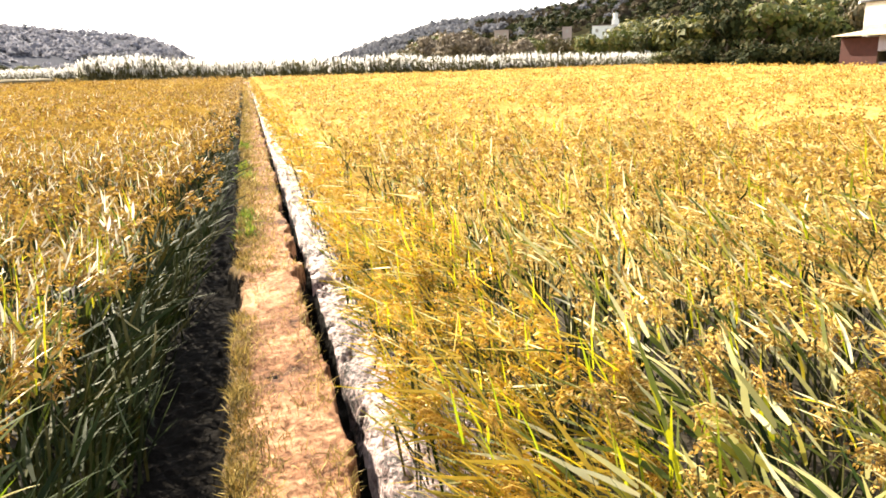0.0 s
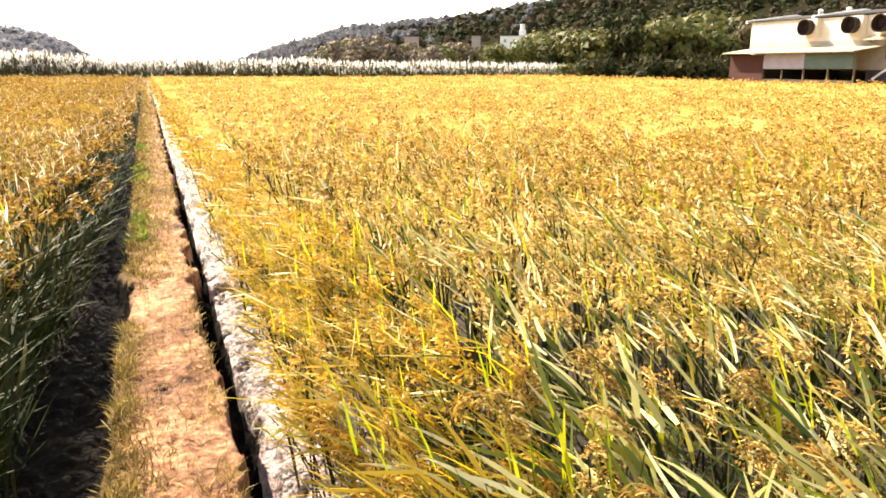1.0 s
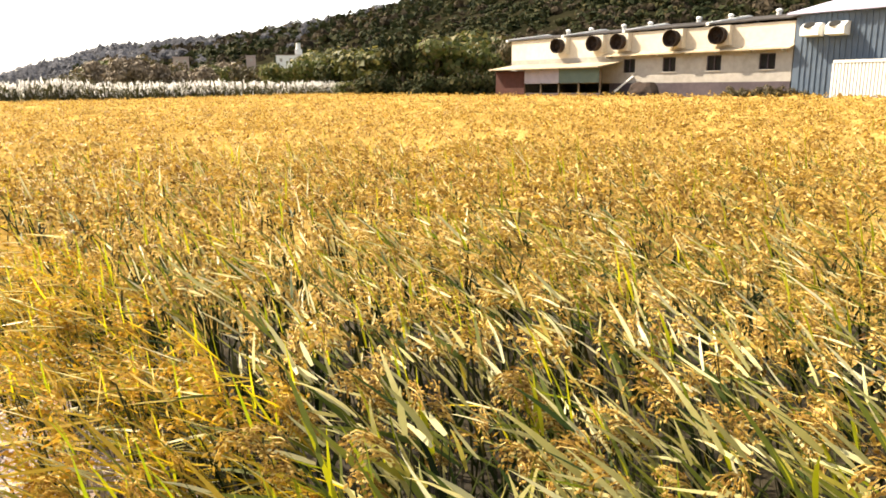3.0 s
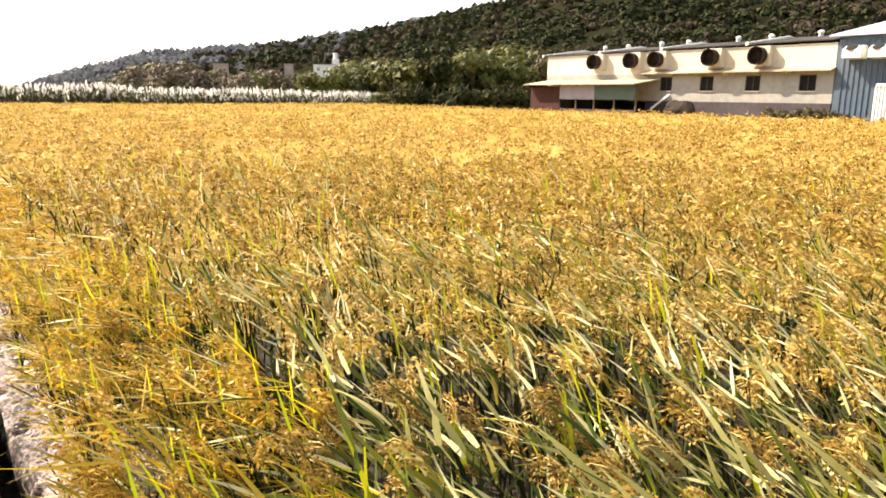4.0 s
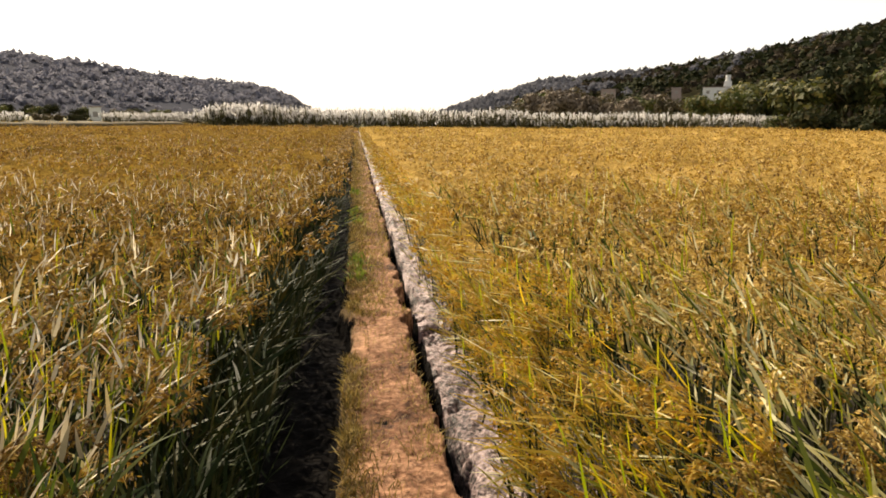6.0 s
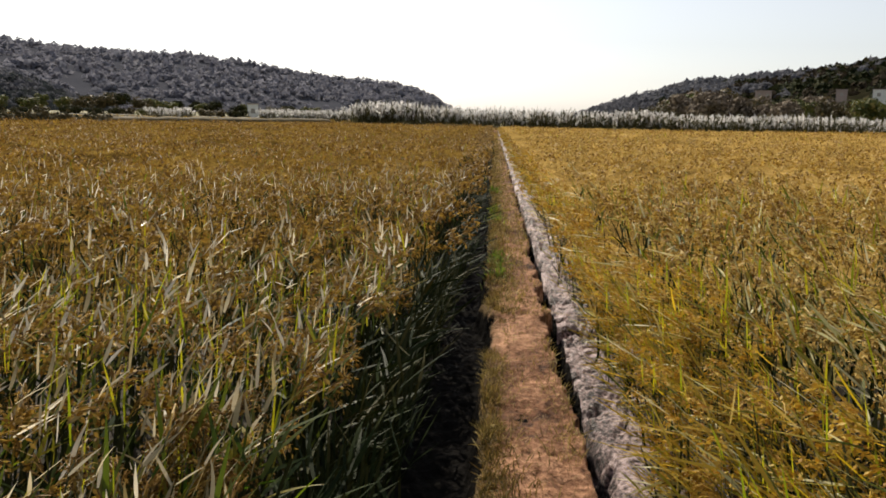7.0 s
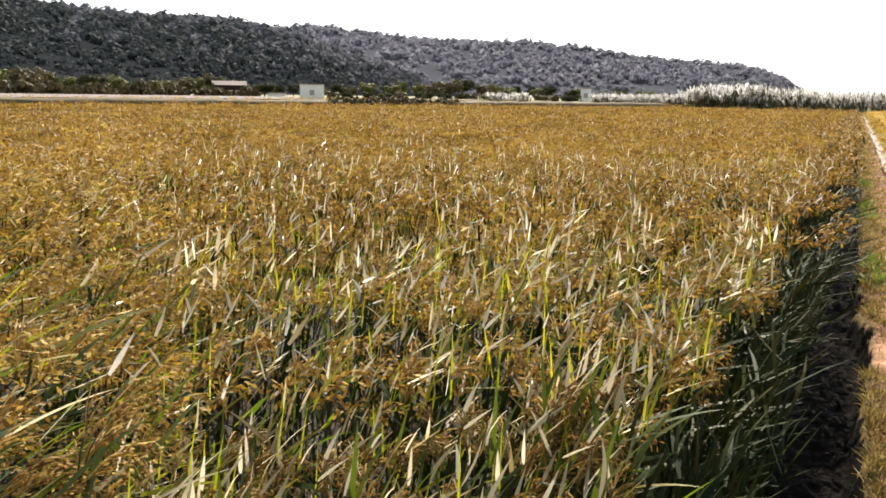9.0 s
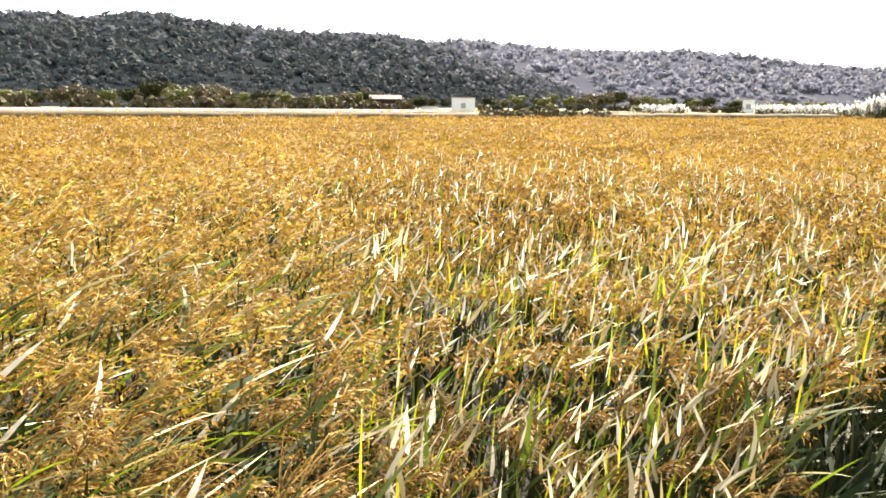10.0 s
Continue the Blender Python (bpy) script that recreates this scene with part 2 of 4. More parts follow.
M_hill_far = grained("far_haze_undergrowth", [(0.35, (0.052, 0.054, 0.064)), (0.65, (0.075, 0.077, 0.088))], 0.3, 1.0, 0.6, 0.6, 0.02, 0.0)
M_plaster = grained("cream_render", [(0.3, (0.42, 0.375, 0.305)), (0.7, (0.62, 0.565, 0.465))], 3.0, 0.85, 0.2, 0.01, 0.25)
M_grey = grained("grey_render", [(0.3, (0.24, 0.22, 0.195)), (0.7, (0.40, 0.37, 0.33))], 3.0, 0.9, 0.2, 0.01, 0.3)
M_plinth = grained("damp_plinth", [(0.3, (0.042, 0.032, 0.038)), (0.7, (0.088, 0.068, 0.076))], 3.0)
M_roof = grained("weathered_roof", [(0.3, (0.022, 0.020, 0.019)), (0.7, (0.075, 0.068, 0.064))], 1.5, 0.95, 0.4, 0.02, 0.3, 0.08)
M_rust = grained("rusty_sheet", [(0.3, (0.028, 0.010, 0.008)), (0.7, (0.075, 0.024, 0.019))], 2.0)
M_dark = grained("dark_opening", [(0.3, (0.008, 0.008, 0.008)), (0.7, (0.02, 0.018, 0.016))], 4.0)
M_white = grained("white_paint", [(0.3, (0.62, 0.62, 0.60)), (0.7, (0.80, 0.80, 0.77))], 2.0, 0.7, 0.1, 0.01, 0.3)
M_blue = grained("blue_sheet", [(0.3, (0.05, 0.075, 0.11)), (0.7, (0.10, 0.13, 0.17))], 2.0, 0.5, 0.1, 0.01, 0.3)
M_teal = grained("teal_sheet", [(0.3, (0.05, 0.085, 0.078)), (0.7, (0.09, 0.13, 0.115))], 2.0, 0.7, 0.1, 0.01, 0.3)
M_pale = grained("pale_concrete", [(0.3, (0.26, 0.205, 0.185)), (0.7, (0.40, 0.32, 0.29))], 1.0, 0.9, 0.2, 0.01, 0.1)
M_steel = grained("galvanised_steel", [(0.3, (0.35, 0.34, 0.33)), (0.7, (0.55, 0.54, 0.52))], 5.0, 0.45)

# ---- mesh tools ----
rng = np.random.default_rng(7)


class Soup:
    """Vertices and triangles gathered with numpy, with a material index for each triangle."""

    def __init__(self):
        self.v, self.f, self.m, self.n = [], [], [], 0

    def add(self, v, f, m=0):
        v, f = np.asarray(v, float).reshape(-1, 3), np.asarray(f, int).reshape(-1, 3)
        self.v.append(v)
        self.f.append(f + self.n)
        self.m.append(np.full(len(f), m) if np.isscalar(m) else np.asarray(m))
        self.n += len(v)
        return self

    def arrays(self):
        return np.concatenate(self.v), np.concatenate(self.f), np.concatenate(self.m)

    def mesh(self, name, materials, smooth=False):
        v, f, m = self.arrays()
        me = bpy.data.meshes.new(name)
        me.vertices.add(len(v))
        me.vertices.foreach_set("co", v.astype(np.float32).ravel())
        me.loops.add(len(f) * 3)
        me.loops.foreach_set("vertex_index", f.astype(np.int32).ravel())
        me.polygons.add(len(f))
        me.polygons.foreach_set("loop_start", np.arange(0, len(f) * 3, 3, dtype=np.int32))
        me.polygons.foreach_set("material_index", m.astype(np.int32))
        me.polygons.foreach_set("use_smooth", np.full(len(f), smooth))
        for mt in materials:
            me.materials.append(mt)
        me.update(calc_edges=True)
        return me


def stamp(soup, template, pos, yaw, scale, tilt=None):
    """Copies of one template (vertices, triangles, materials) at many places."""
    if not len(pos):
        return
    v, f, m = template
    c, s = np.cos(yaw)[:, None], np.sin(yaw)[:, None]
    sc = scale[:, None]
    x, y, z = v[:, 0] * sc, v[:, 1] * sc, v[:, 2] * sc
    out = np.stack([x * c - y * s, x * s + y * c, z + 0 * x], -1) + pos[:, None, :]
    faces = f[None] + (np.arange(len(pos)) * len(v))[:, None, None]
    soup.add(out.reshape(-1, 3), faces.reshape(-1, 3), np.tile(m, len(pos)))


def ribbon(soup, base, az, length, width, rise, droop, seg, m, r, twist=0.0):
    """A blade: starts at the angle rise above level, bends over by droop, and tapers to a point."""
    p = np.array(base, float)
    ang = rise
    pts = [p.copy()]
    for i in range(seg):
        d = np.array([math.cos(az) * math.cos(ang), math.sin(az) * math.cos(ang), math.sin(ang)])
        p = p + d * length / seg
        pts.append(p.copy())
        ang -= droop / seg * (0.5 + i / seg)
        az += twist / seg
    side = np.array([-math.sin(az), math.cos(az), r.uniform(-1.3, 1.3)])
    side /= np.linalg.norm(side)
    v, f = [], []
    for i, q in enumerate(pts[:-1]):
        w = width * (0.6, 1.0, 0.92, 0.68, 0.38)[min(4, int(5 * i / seg))]
        v += [q - side * w / 2, q + side * w / 2]
    v.append(pts[-1])
    for i in range(seg - 1):
        b = 2 * i
        f += [(b, b + 1, b + 3), (b, b + 3, b + 2)]
    f.append((2 * seg - 2, 2 * seg - 1, 2 * seg))
    soup.add(v, f, m)


def grain(soup, p, d, length, width, m):
    """One kernel, or a bunch of them: a three-sided spindle."""
    d = d / np.linalg.norm(d)
    a = np.cross(d, (0.3, 0.5, 0.81))
    a /= np.linalg.norm(a)
    b = np.cross(d, a)
    c = p + d * length * 0.45
    ring = [c + (a * math.cos(t) + b * math.sin(t)) * width / 2 for t in (0, 2.094, 4.189)]
    soup.add([p, *ring, p + d * length], [(0, 2, 1), (0, 3, 2), (0, 1, 3), (4, 1, 2), (4, 2, 3), (4, 3, 1)], m)


def panicle(soup, base, az, r, strands, strand_w, seg, grains, size, width, kind=1, reach=0.24):
    """A nodding ear: a neck that leans over, then long branches that arch side by side and hang, set with kernels."""
    p, ang = np.array(base, float), r.uniform(0.85, 1.3)
    neck = [p.copy()]
    for i in range(3):
        p = p + np.array([math.cos(az) * math.cos(ang), math.sin(az) * math.cos(ang), math.sin(ang)]) * reach * 0.14
        neck.append(p.copy())
        ang -= r.uniform(0.15, 0.32)
    if seg > 2:
        side = np.array([-math.sin(az), math.cos(az), 0]) * 0.0022
        soup.add([q + d * side for q in neck for d in (-1, 1)], [t for i in range(3) for t in ((2 * i, 2 * i + 1, 2 * i + 3), (2 * i, 2 * i + 3, 2 * i + 2))], 2)
    for k in range(strands):
        u = (k + r.uniform(0.2, 0.8)) / strands
        t = u * 2.99
        q = neck[int(t)] + (neck[int(t) + 1] - neck[int(t)]) * (t % 1)
        fan, length = az + r.normal(0, 0.27), reach * r.uniform(0.5, 0.75)
        rise, bend = ang + r.uniform(-0.1, 0.5), r.uniform(2.2, 3.4)
        ribbon(soup, q, fan, length, strand_w * r.uniform(0.8, 1.25), rise, bend, seg, kind, r)
        if grains:
            n, a, c = 5, rise, q.copy()
            line, dirs = [c.copy()], []
            for i in range(n):
                d = np.array([math.cos(fan) * math.cos(a), math.sin(fan) * math.cos(a), math.sin(a)])
                c = c + d * length / n
                line.append(c.copy())
                dirs.append(d)
                a -= bend / n * (0.5 + i / n)
            for g in range(grains):
                t = min(n - 0.01, (0.12 + 0.88 * (g + r.uniform(0, 0.7)) / grains) * n)
                i = int(t)
                out = r.normal(size=3)
                at, way, big = line[i] + (line[i + 1] - line[i]) * (t - i), dirs[i] + out * 0.2, size * r.uniform(0.8, 1.2)
                if seg > 2:
                    grain(soup, at + out * 0.003, way, big, width, kind)
                else:
                    way = (way + out * 0.2) / np.linalg.norm(way)
                    w = np.cross(way, r.normal(size=3))
                    w *= width * 0.5 / np.linalg.norm(w)
                    at = at + out * width * 0.3
                    soup.add([at, at + way * big * 0.45 - w, at + way * big * 0.45 + w, at + way * big], [(0, 1, 2), (2, 1, 3)], kind)


def rice(seed, leaves, seg, ears, ear, leaf_w=0.016, stems=6, parts=False, spread=0.06, low=6, look_of="right"):
    """A hill of rice about 0.85 m high that leans to +y. Materials: 0 leaf, 1 grain, 2 stem, 3 dry leaf, 4 low leaf
    coloured for shade, 6 sunlit yellow leaf, 7 amber grain, 8 backlit blade.
    """
    r = np.random.default_rng(seed)
    body, heads = Soup(), []
    gold, shade, left, lodged = look_of == "gold", look_of == "shade", look_of == "left", look_of == "lodged"
    for i in range(leaves):
        a = math.pi / 2 + r.normal(0, 0.8 if left else 0.5)
        u, w = r.uniform(), r.uniform(0.7, 1.25)
        if gold and u < 0.08:
            h, size, rise, kind, w = r.uniform(0.42, 0.62), r.uniform(0.12, 0.22), r.uniform(1.0, 1.5), 8, 0.6
        elif gold:
            h, size, rise, kind, w = r.uniform(0.10, 0.66), r.uniform(0.12, 0.28), r.uniform(-0.1, 0.9), 6 if u < 0.72 else 3 if u < 0.84 else 0, w * 0.62
        # the ditch-side kind takes the shade-darkened leaf almost throughout
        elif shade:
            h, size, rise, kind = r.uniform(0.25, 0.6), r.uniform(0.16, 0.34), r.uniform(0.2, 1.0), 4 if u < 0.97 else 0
        elif left and u < 0.38:
            h, size, rise, kind, w = r.uniform(0.58, 0.76), r.uniform(0.07, 0.14), r.uniform(0.4, 1.5), 3, w * 0.68
        elif left and u < 0.46:
            h, size, rise, kind, w = r.uniform(0.5, 0.66), r.uniform(0.14, 0.24), r.uniform(1.1, 1.5), 8, 0.45
        elif left:
            h, size, rise, kind, w = r.uniform(0.40, 0.66), r.uniform(0.10, 0.22), r.uniform(0.1, 1.2), 0, w * 0.75
        elif lodged:
            h, size, rise, kind, w = r.uniform(0.38, 0.66), r.uniform(0.16, 0.32), r.uniform(0.0, 0.8), 3 if u < 0.16 else 8 if u < 0.22 else 0, w * 0.8
        elif u < 0.08:
            h, size, rise, kind, w = r.uniform(0.5, 0.68), r.uniform(0.14, 0.26), r.uniform(1.0, 1.5), 8, 0.8
        elif seg > 2:
            a = math.pi / 2 + r.normal(0, 0.32)
            h, size, rise, kind, w = r.uniform(0.38, 0.68), r.uniform(0.12, 0.29), r.uniform(0.15, 0.9), 3 if u < 0.64 else 0, w * 0.82
        else:
            h, size, rise, kind = r.uniform(0.36, 0.64), r.uniform(0.14, 0.32), r.uniform(0.15, 0.95), 3 if u < 0.5 else 0
        base = (r.normal(0, spread), r.normal(0.0, spread) + 0.08 * h, h)
        ribbon(body, base, a, size, leaf_w * w, rise, r.uniform(-0.1, 0.6), seg, kind, r, r.normal(0, 0.25))
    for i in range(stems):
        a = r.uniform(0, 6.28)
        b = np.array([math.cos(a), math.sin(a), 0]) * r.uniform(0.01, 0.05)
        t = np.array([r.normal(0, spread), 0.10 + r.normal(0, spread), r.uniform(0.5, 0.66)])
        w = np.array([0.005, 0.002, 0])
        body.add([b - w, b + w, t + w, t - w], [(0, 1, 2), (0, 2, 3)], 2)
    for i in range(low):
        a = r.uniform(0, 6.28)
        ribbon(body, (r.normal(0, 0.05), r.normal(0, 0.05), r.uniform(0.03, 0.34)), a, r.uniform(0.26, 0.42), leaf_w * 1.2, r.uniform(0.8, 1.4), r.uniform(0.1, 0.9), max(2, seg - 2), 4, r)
    for i in range(ears):
        head = Soup() if parts else body
        base = (r.normal(0, spread * 0.8), 0.05 + r.normal(0, spread * 0.8), r.uniform(0.42, 0.66) if gold else r.uniform(0.52, 0.68) if seg > 2 else r.uniform(0.58, 0.73))
        panicle(head, base, math.pi / 2 + r.normal(0, 0.8 if left else 0.55), r, *ear, 7 if gold or lodged and i % 2 else 1, r.uniform(0.14, 0.19) * (1.45 if lodged else 1))
        heads.append(head)
    return (body, heads) if parts else body.arrays()


def obj(name, mesh, parent=None, label="", category="", group="", kind=""):
    ob = new(name, mesh)
    if parent:
        ob.parent = parent
    return tagged(ob, label, category, group, kind)


def wave(x, y, s, o=0.0):
    """Smooth unevenness about -1 to 1."""
    return (np.sin(x * s + 1.3 + o) * np.cos(y * s * 0.83 - 0.4 + 2 * o) + 0.6 * np.sin((x * 0.6 + y) * s * 1.9 + 2.1 + o) + 0.35 * np.cos((x - 0.7 * y) * s * 3.7 + o)) / 1.6


def sheet(xs, ys, height):
    """A grid of triangles over xs and ys, raised by height(x, y)."""
    gx, gy = np.meshgrid(xs, ys)
    v = np.stack([gx, gy, height(gx, gy)], -1).reshape(-1, 3)
    w = len(xs)
    i = (np.arange(len(ys) - 1)[:, None] * w + np.arange(w - 1)[None]).ravel()
    return v, np.concatenate([np.stack([i, i + 1, i + w + 1], -1), np.stack([i, i + w + 1, i + w], -1)])


LATTICE = np.random.default_rng(3).uniform(-1, 1, (256, 256))


def rough(x, y, cell):
    """Value noise, -1 to 1, with features about cell metres across."""
    u, w = np.asarray(x) / cell + 900.0, np.asarray(y) / cell + 900.0
    i, j = np.floor(u).astype(int), np.floor(w).astype(int)
    a, b = u - i, w - j
    a, b = a * a * (3 - 2 * a), b * b * (3 - 2 * b)
    g = lambda p, q: LATTICE[p % 256, q % 256]
    return (g(i, j) * (1 - a) + g(i + 1, j) * a) * (1 - b) + (g(i, j + 1) * (1 - a) + g(i + 1, j + 1) * a) * b


# ---- ground and hills ----
soup = Soup()
rad = np.array([0, 3, 8, 20, 34, 50, 90, 150, 300, 600, 1200, 2400, 4200.0])
ang = np.linspace(0, 2 * math.pi, 73)[:-1]
v = [(0, 0, -0.4)] + [(q * math.cos(t), q * math.sin(t), -0.06 if q > 30 else -0.4) for q in rad[1:] for t in ang]
f = [(0, 1 + i, 1 + (i + 1) % 72) for i in range(72)]
for k in range(len(rad) - 2):
    for i in range(72):
        p, q = 1 + k * 72 + i, 1 + k * 72 + (i + 1) % 72
        f += [(p, p + 72, q + 72), (p, q + 72, q)]
soup.add(v, f)
obj("ground", soup.mesh("ground", [M_far]), None, "flat farmland of dry grass and soil reaching the hills", "ground", kind="structure")

# ridge as the eye sees it: degrees right of +y, degrees above the horizon, metres to foot and to ridge
NEAR_LEFT = [(-150, 4.0, 260, 460), (-125, 5.5, 230, 450), (-95, 5.8, 220, 450), (-71, 5.7, 230, 460), (-68, 5.8, 230, 460), (-66.5, 5.4, 230, 460), (-63, 6.0, 235, 470), (-59, 5.7, 240, 480), (-55, 5.45, 250, 490), (-47.5, 5.2, 270, 510), (-44, 4.75, 290, 520), (-42, 4.45, 300, 530), (-39, 3.6, 310, 530), (-34, 2.2, 330, 530), (-28, 0.5, 350, 530)]
FAR_LEFT = [(-75, 4.5, 560, 900), (-55, 4.6, 520, 900), (-42, 4.5, 480, 900), (-39.3, 4.75, 480, 900), (-33, 4.4, 480, 920), (-28, 4.05, 500, 950), (-25.5, 4.1, 520, 960), (-20.4, 3.75, 540, 980), (-16, 3.35, 580, 1000), (-11.7, 2.75, 640, 1020), (-7.5, 2.5, 720, 1050), (-5.2, 1.95, 780, 1060), (-4.0, 1.2, 820, 1070), (-3.0, 0.5, 850, 1080), (-2.3, 0.0, 850, 1080)]
RIGHT_RIDGE = [(5.5, 0.0, 480, 900), (7.3, 1.0, 440, 850), (10.8, 1.9, 380, 750), (15, 2.85, 310, 650), (20.5, 3.6, 260, 560), (23.5, 4.0, 235, 520), (28.5, 4.75, 205, 460), (34.5, 5.75, 175, 420), (38.5, 6.65, 155, 390), (41.5, 7.2, 145, 380), (46, 8.2, 130, 360), (50, 9.0, 120, 350), (70, 11.0, 115, 330), (110, 10.0, 130, 330), (150, 6.0, 200, 400)]


def hill_height(ridge, az, t):
    """Height at the share t of the way from the foot (0) to the ridge (1) and on behind it, and the distance."""
    tab = np.array(ridge)
    el, r0, r1 = (np.interp(az, tab[:, 0], tab[:, k]) for k in (1, 2, 3))
    r = r0 + (r1 - r0) * t
    top = 1.75 + r1 * np.tan(np.radians(el)) - (2.0 + 0.007 * r1) * np.clip(el, 0, 1)
    shape = np.where(t < 1, np.sin(np.clip(t, 0, 1) * math.pi / 2) ** 1.15, np.cos((np.clip(t, 1, 2) - 1) * math.pi / 2))
    x, y = r * np.sin(np.radians(az)), r * np.cos(np.radians(az))
    return x, y, np.maximum(-0.5, top * shape * (1 + 0.06 * wave(x, y, 0.02)) - 0.5)


def crown_template(seed, lumps, leaves, size, flat=0.8):
    """A tree crown of ragged clumps about 1 across and 1 high, from z 0."""
    r = np.random.default_rng(seed)
    s = Soup()
    for i in range(lumps):
        a, q = r.uniform(0, 6.28), 0.36 * math.sqrt(r.uniform(0, 1))
        c = np.array([q * math.cos(a), q * math.sin(a), r.uniform(0.25, 0.75) * (1 - 0.5 * q)])
        rr = r.uniform(0.16, 0.26)
        d = r.normal(size=(leaves, 3))
        d /= np.linalg.norm(d, axis=1)[:, None]
        p = c + d * rr * np.array([1, 1, flat]) * r.uniform(0.7, 1.1, (leaves, 1))
        e1 = np.cross(d, r.normal(size=(leaves, 3)))
        e1 /= np.linalg.norm(e1, axis=1)[:, None]
        e2 = np.cross(d, e1) + d * r.uniform(-0.6, 0.6, (leaves, 1))
        w = size * r.uniform(0.6, 1.3, (leaves, 1))
        v = np.stack([p - e1 * w - e2 * w * 0.4, p + e1 * w - e2 * w * 0.3, p + e2 * w * 1.1], 1)
        s.add(v.reshape(-1, 3), np.arange(leaves * 3).reshape(-1, 3))
    return s.arrays()


FAR_CROWNS = [crown_template(20 + i, 4 + i % 4, 13, 0.148 + 0.012 * (i % 3), (0.7, 1.15, 0.85)[i % 3]) for i in range(6)]


NEAR_CROWNS = [crown_template(40 + i, 6 + i % 3, 27, 0.080, (0.7, 1.1, 0.85)[i % 3]) for i in range(6)]


def hill(name, ridge, trees, label, tall=1.0, mt=None, ground=None):
    az = np.linspace(ridge[0][0], ridge[-1][0], 300)
    t = np.linspace(0, 1.6, 44)
    A, T = np.meshgrid(az, t)
    x, y, z = hill_height(ridge, A, T)
    z = z + (0.7 * rough(x, y, 17.0) + 0.5 * rough(x, y, 8.0)) * np.clip(z / 10, 0, 1)
    i = (np.arange(len(t) - 1)[:, None] * len(az) + np.arange(len(az) - 1)[None]).ravel()
    w = len(az)
    s = Soup().add(np.stack([x, y, z], -1).reshape(-1, 3), np.concatenate([np.stack([i, i + 1, i + w + 1], -1), np.stack([i, i + w + 1, i + w], -1)]))
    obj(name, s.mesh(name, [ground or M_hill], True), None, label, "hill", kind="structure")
    w = Soup()
    lo, hi = max(ridge[0][0], -76), min(ridge[-1][0], 68)
    a = rng.uniform(lo, hi, trees)
    tt = rng.uniform(0, 1.0, trees) ** 0.9 * 1.05
    x, y, z = hill_height(ridge, a, tt)
    dist = np.hypot(x, y)
    size = rng.uniform(7.0, 13.5, trees) * np.clip(dist / 420, 0.7, 1.6) * np.clip((z + 7) / 20, 0.5, 1) * tall
    keep = z > 0.3
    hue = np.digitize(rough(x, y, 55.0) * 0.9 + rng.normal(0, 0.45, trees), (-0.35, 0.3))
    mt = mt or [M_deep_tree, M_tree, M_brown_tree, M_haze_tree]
    # crowns far off switch to the haze-tinted leaf
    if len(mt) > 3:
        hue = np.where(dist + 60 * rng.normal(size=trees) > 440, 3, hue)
    for k in range(12 * len(mt)):
        row, near = k // 6 % len(mt), k >= 6 * len(mt)
        sel = keep & (np.arange(trees) % 6 == k % 6) & (hue == row) & ((dist < 240) == near)
        v, f, m = (NEAR_CROWNS if near else FAR_CROWNS)[k % 6]
        stamp(w, (v * (1, 1, 0.86), f, m + row), np.stack([x, y, z - size * 0.42], -1)[sel], rng.uniform(0, 6.28, trees)[sel], size[sel])
    obj("woodland", w.mesh("woodland", mt), None, "dark green broadleaf woodland covering the hillside", "woods", kind="stuff")


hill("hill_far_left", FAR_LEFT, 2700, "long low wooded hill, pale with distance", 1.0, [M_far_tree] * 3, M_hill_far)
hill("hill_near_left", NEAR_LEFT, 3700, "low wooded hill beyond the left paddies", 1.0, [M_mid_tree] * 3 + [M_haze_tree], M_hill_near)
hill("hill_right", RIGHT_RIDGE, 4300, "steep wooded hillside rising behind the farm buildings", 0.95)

# ---- bund and ditches ----
def cross(x, y):
    """Height across the earth bund and its two ditches."""
    fine = 0.024 * rough(x * 0, y, 0.35) + 0.016 * rough(x * 0 + 3, y, 0.13) + 0.009 * rough(x, y, 0.05)
    edge = np.where(x < 0, 1.4 * fine + 0.022 * rough(x * 0 + 8, y, 0.8) + 0.02, 1.5 * fine - 0.002)
    q = np.abs(x) + edge - 0.20
    top = 0.20 + 0.018 * rough(x, y, 0.22) + 0.009 * rough(x, y, 0.06) + 0.005 * rough(x, y, 0.028)
    low = 0.02 + 0.016 * rough(x, y, 0.19) + 0.013 * rough(x + 5, y, 0.075) + 0.012 * rough(x, y + 7, 0.034)
    low = low + np.where(x > 0.28, 0.016 * rough(x + 2, y, 0.045) + 0.010 * rough(x, y, 0.024) - 0.05 * (np.abs(rough(x, y + 11, 0.23)) < 0.06), 0)
    # one place where the mud has been cut through
    low = low - np.where(x > 0.2, 0.13 * np.exp(-((y - 5.25 - 0.25 * (x - 0.4)) / 0.09) ** 4), 0)
    # a trench beside the bund, shaped to deepen the shadow on its flank
    gap = 0.065 + 0.032 * rough(x * 0 + 20, y, 0.7) + 0.02 * rough(x * 0 + 40, y, 0.15)
    low = low - np.where(x > 0, 0.17 * np.exp(-((q - 0.055) / np.maximum(0.015, gap)) ** 4), 0)
    k = np.clip(q / np.where(x > 0, 0.03, 0.075), 0, 1)
    return top + (low - top) * (k * k * (3 - 2 * k))


ys = np.concatenate([np.arange(-14, -4, 0.4), np.arange(-4, 0.8, 0.15), np.arange(0.8, 6.5, 0.018), np.arange(6.5, 14, 0.06), np.arange(14, 74.5, 0.4)])
v, f = sheet(np.linspace(-0.30, 0.315, 54), ys, cross)
mid = v[f].mean(1)
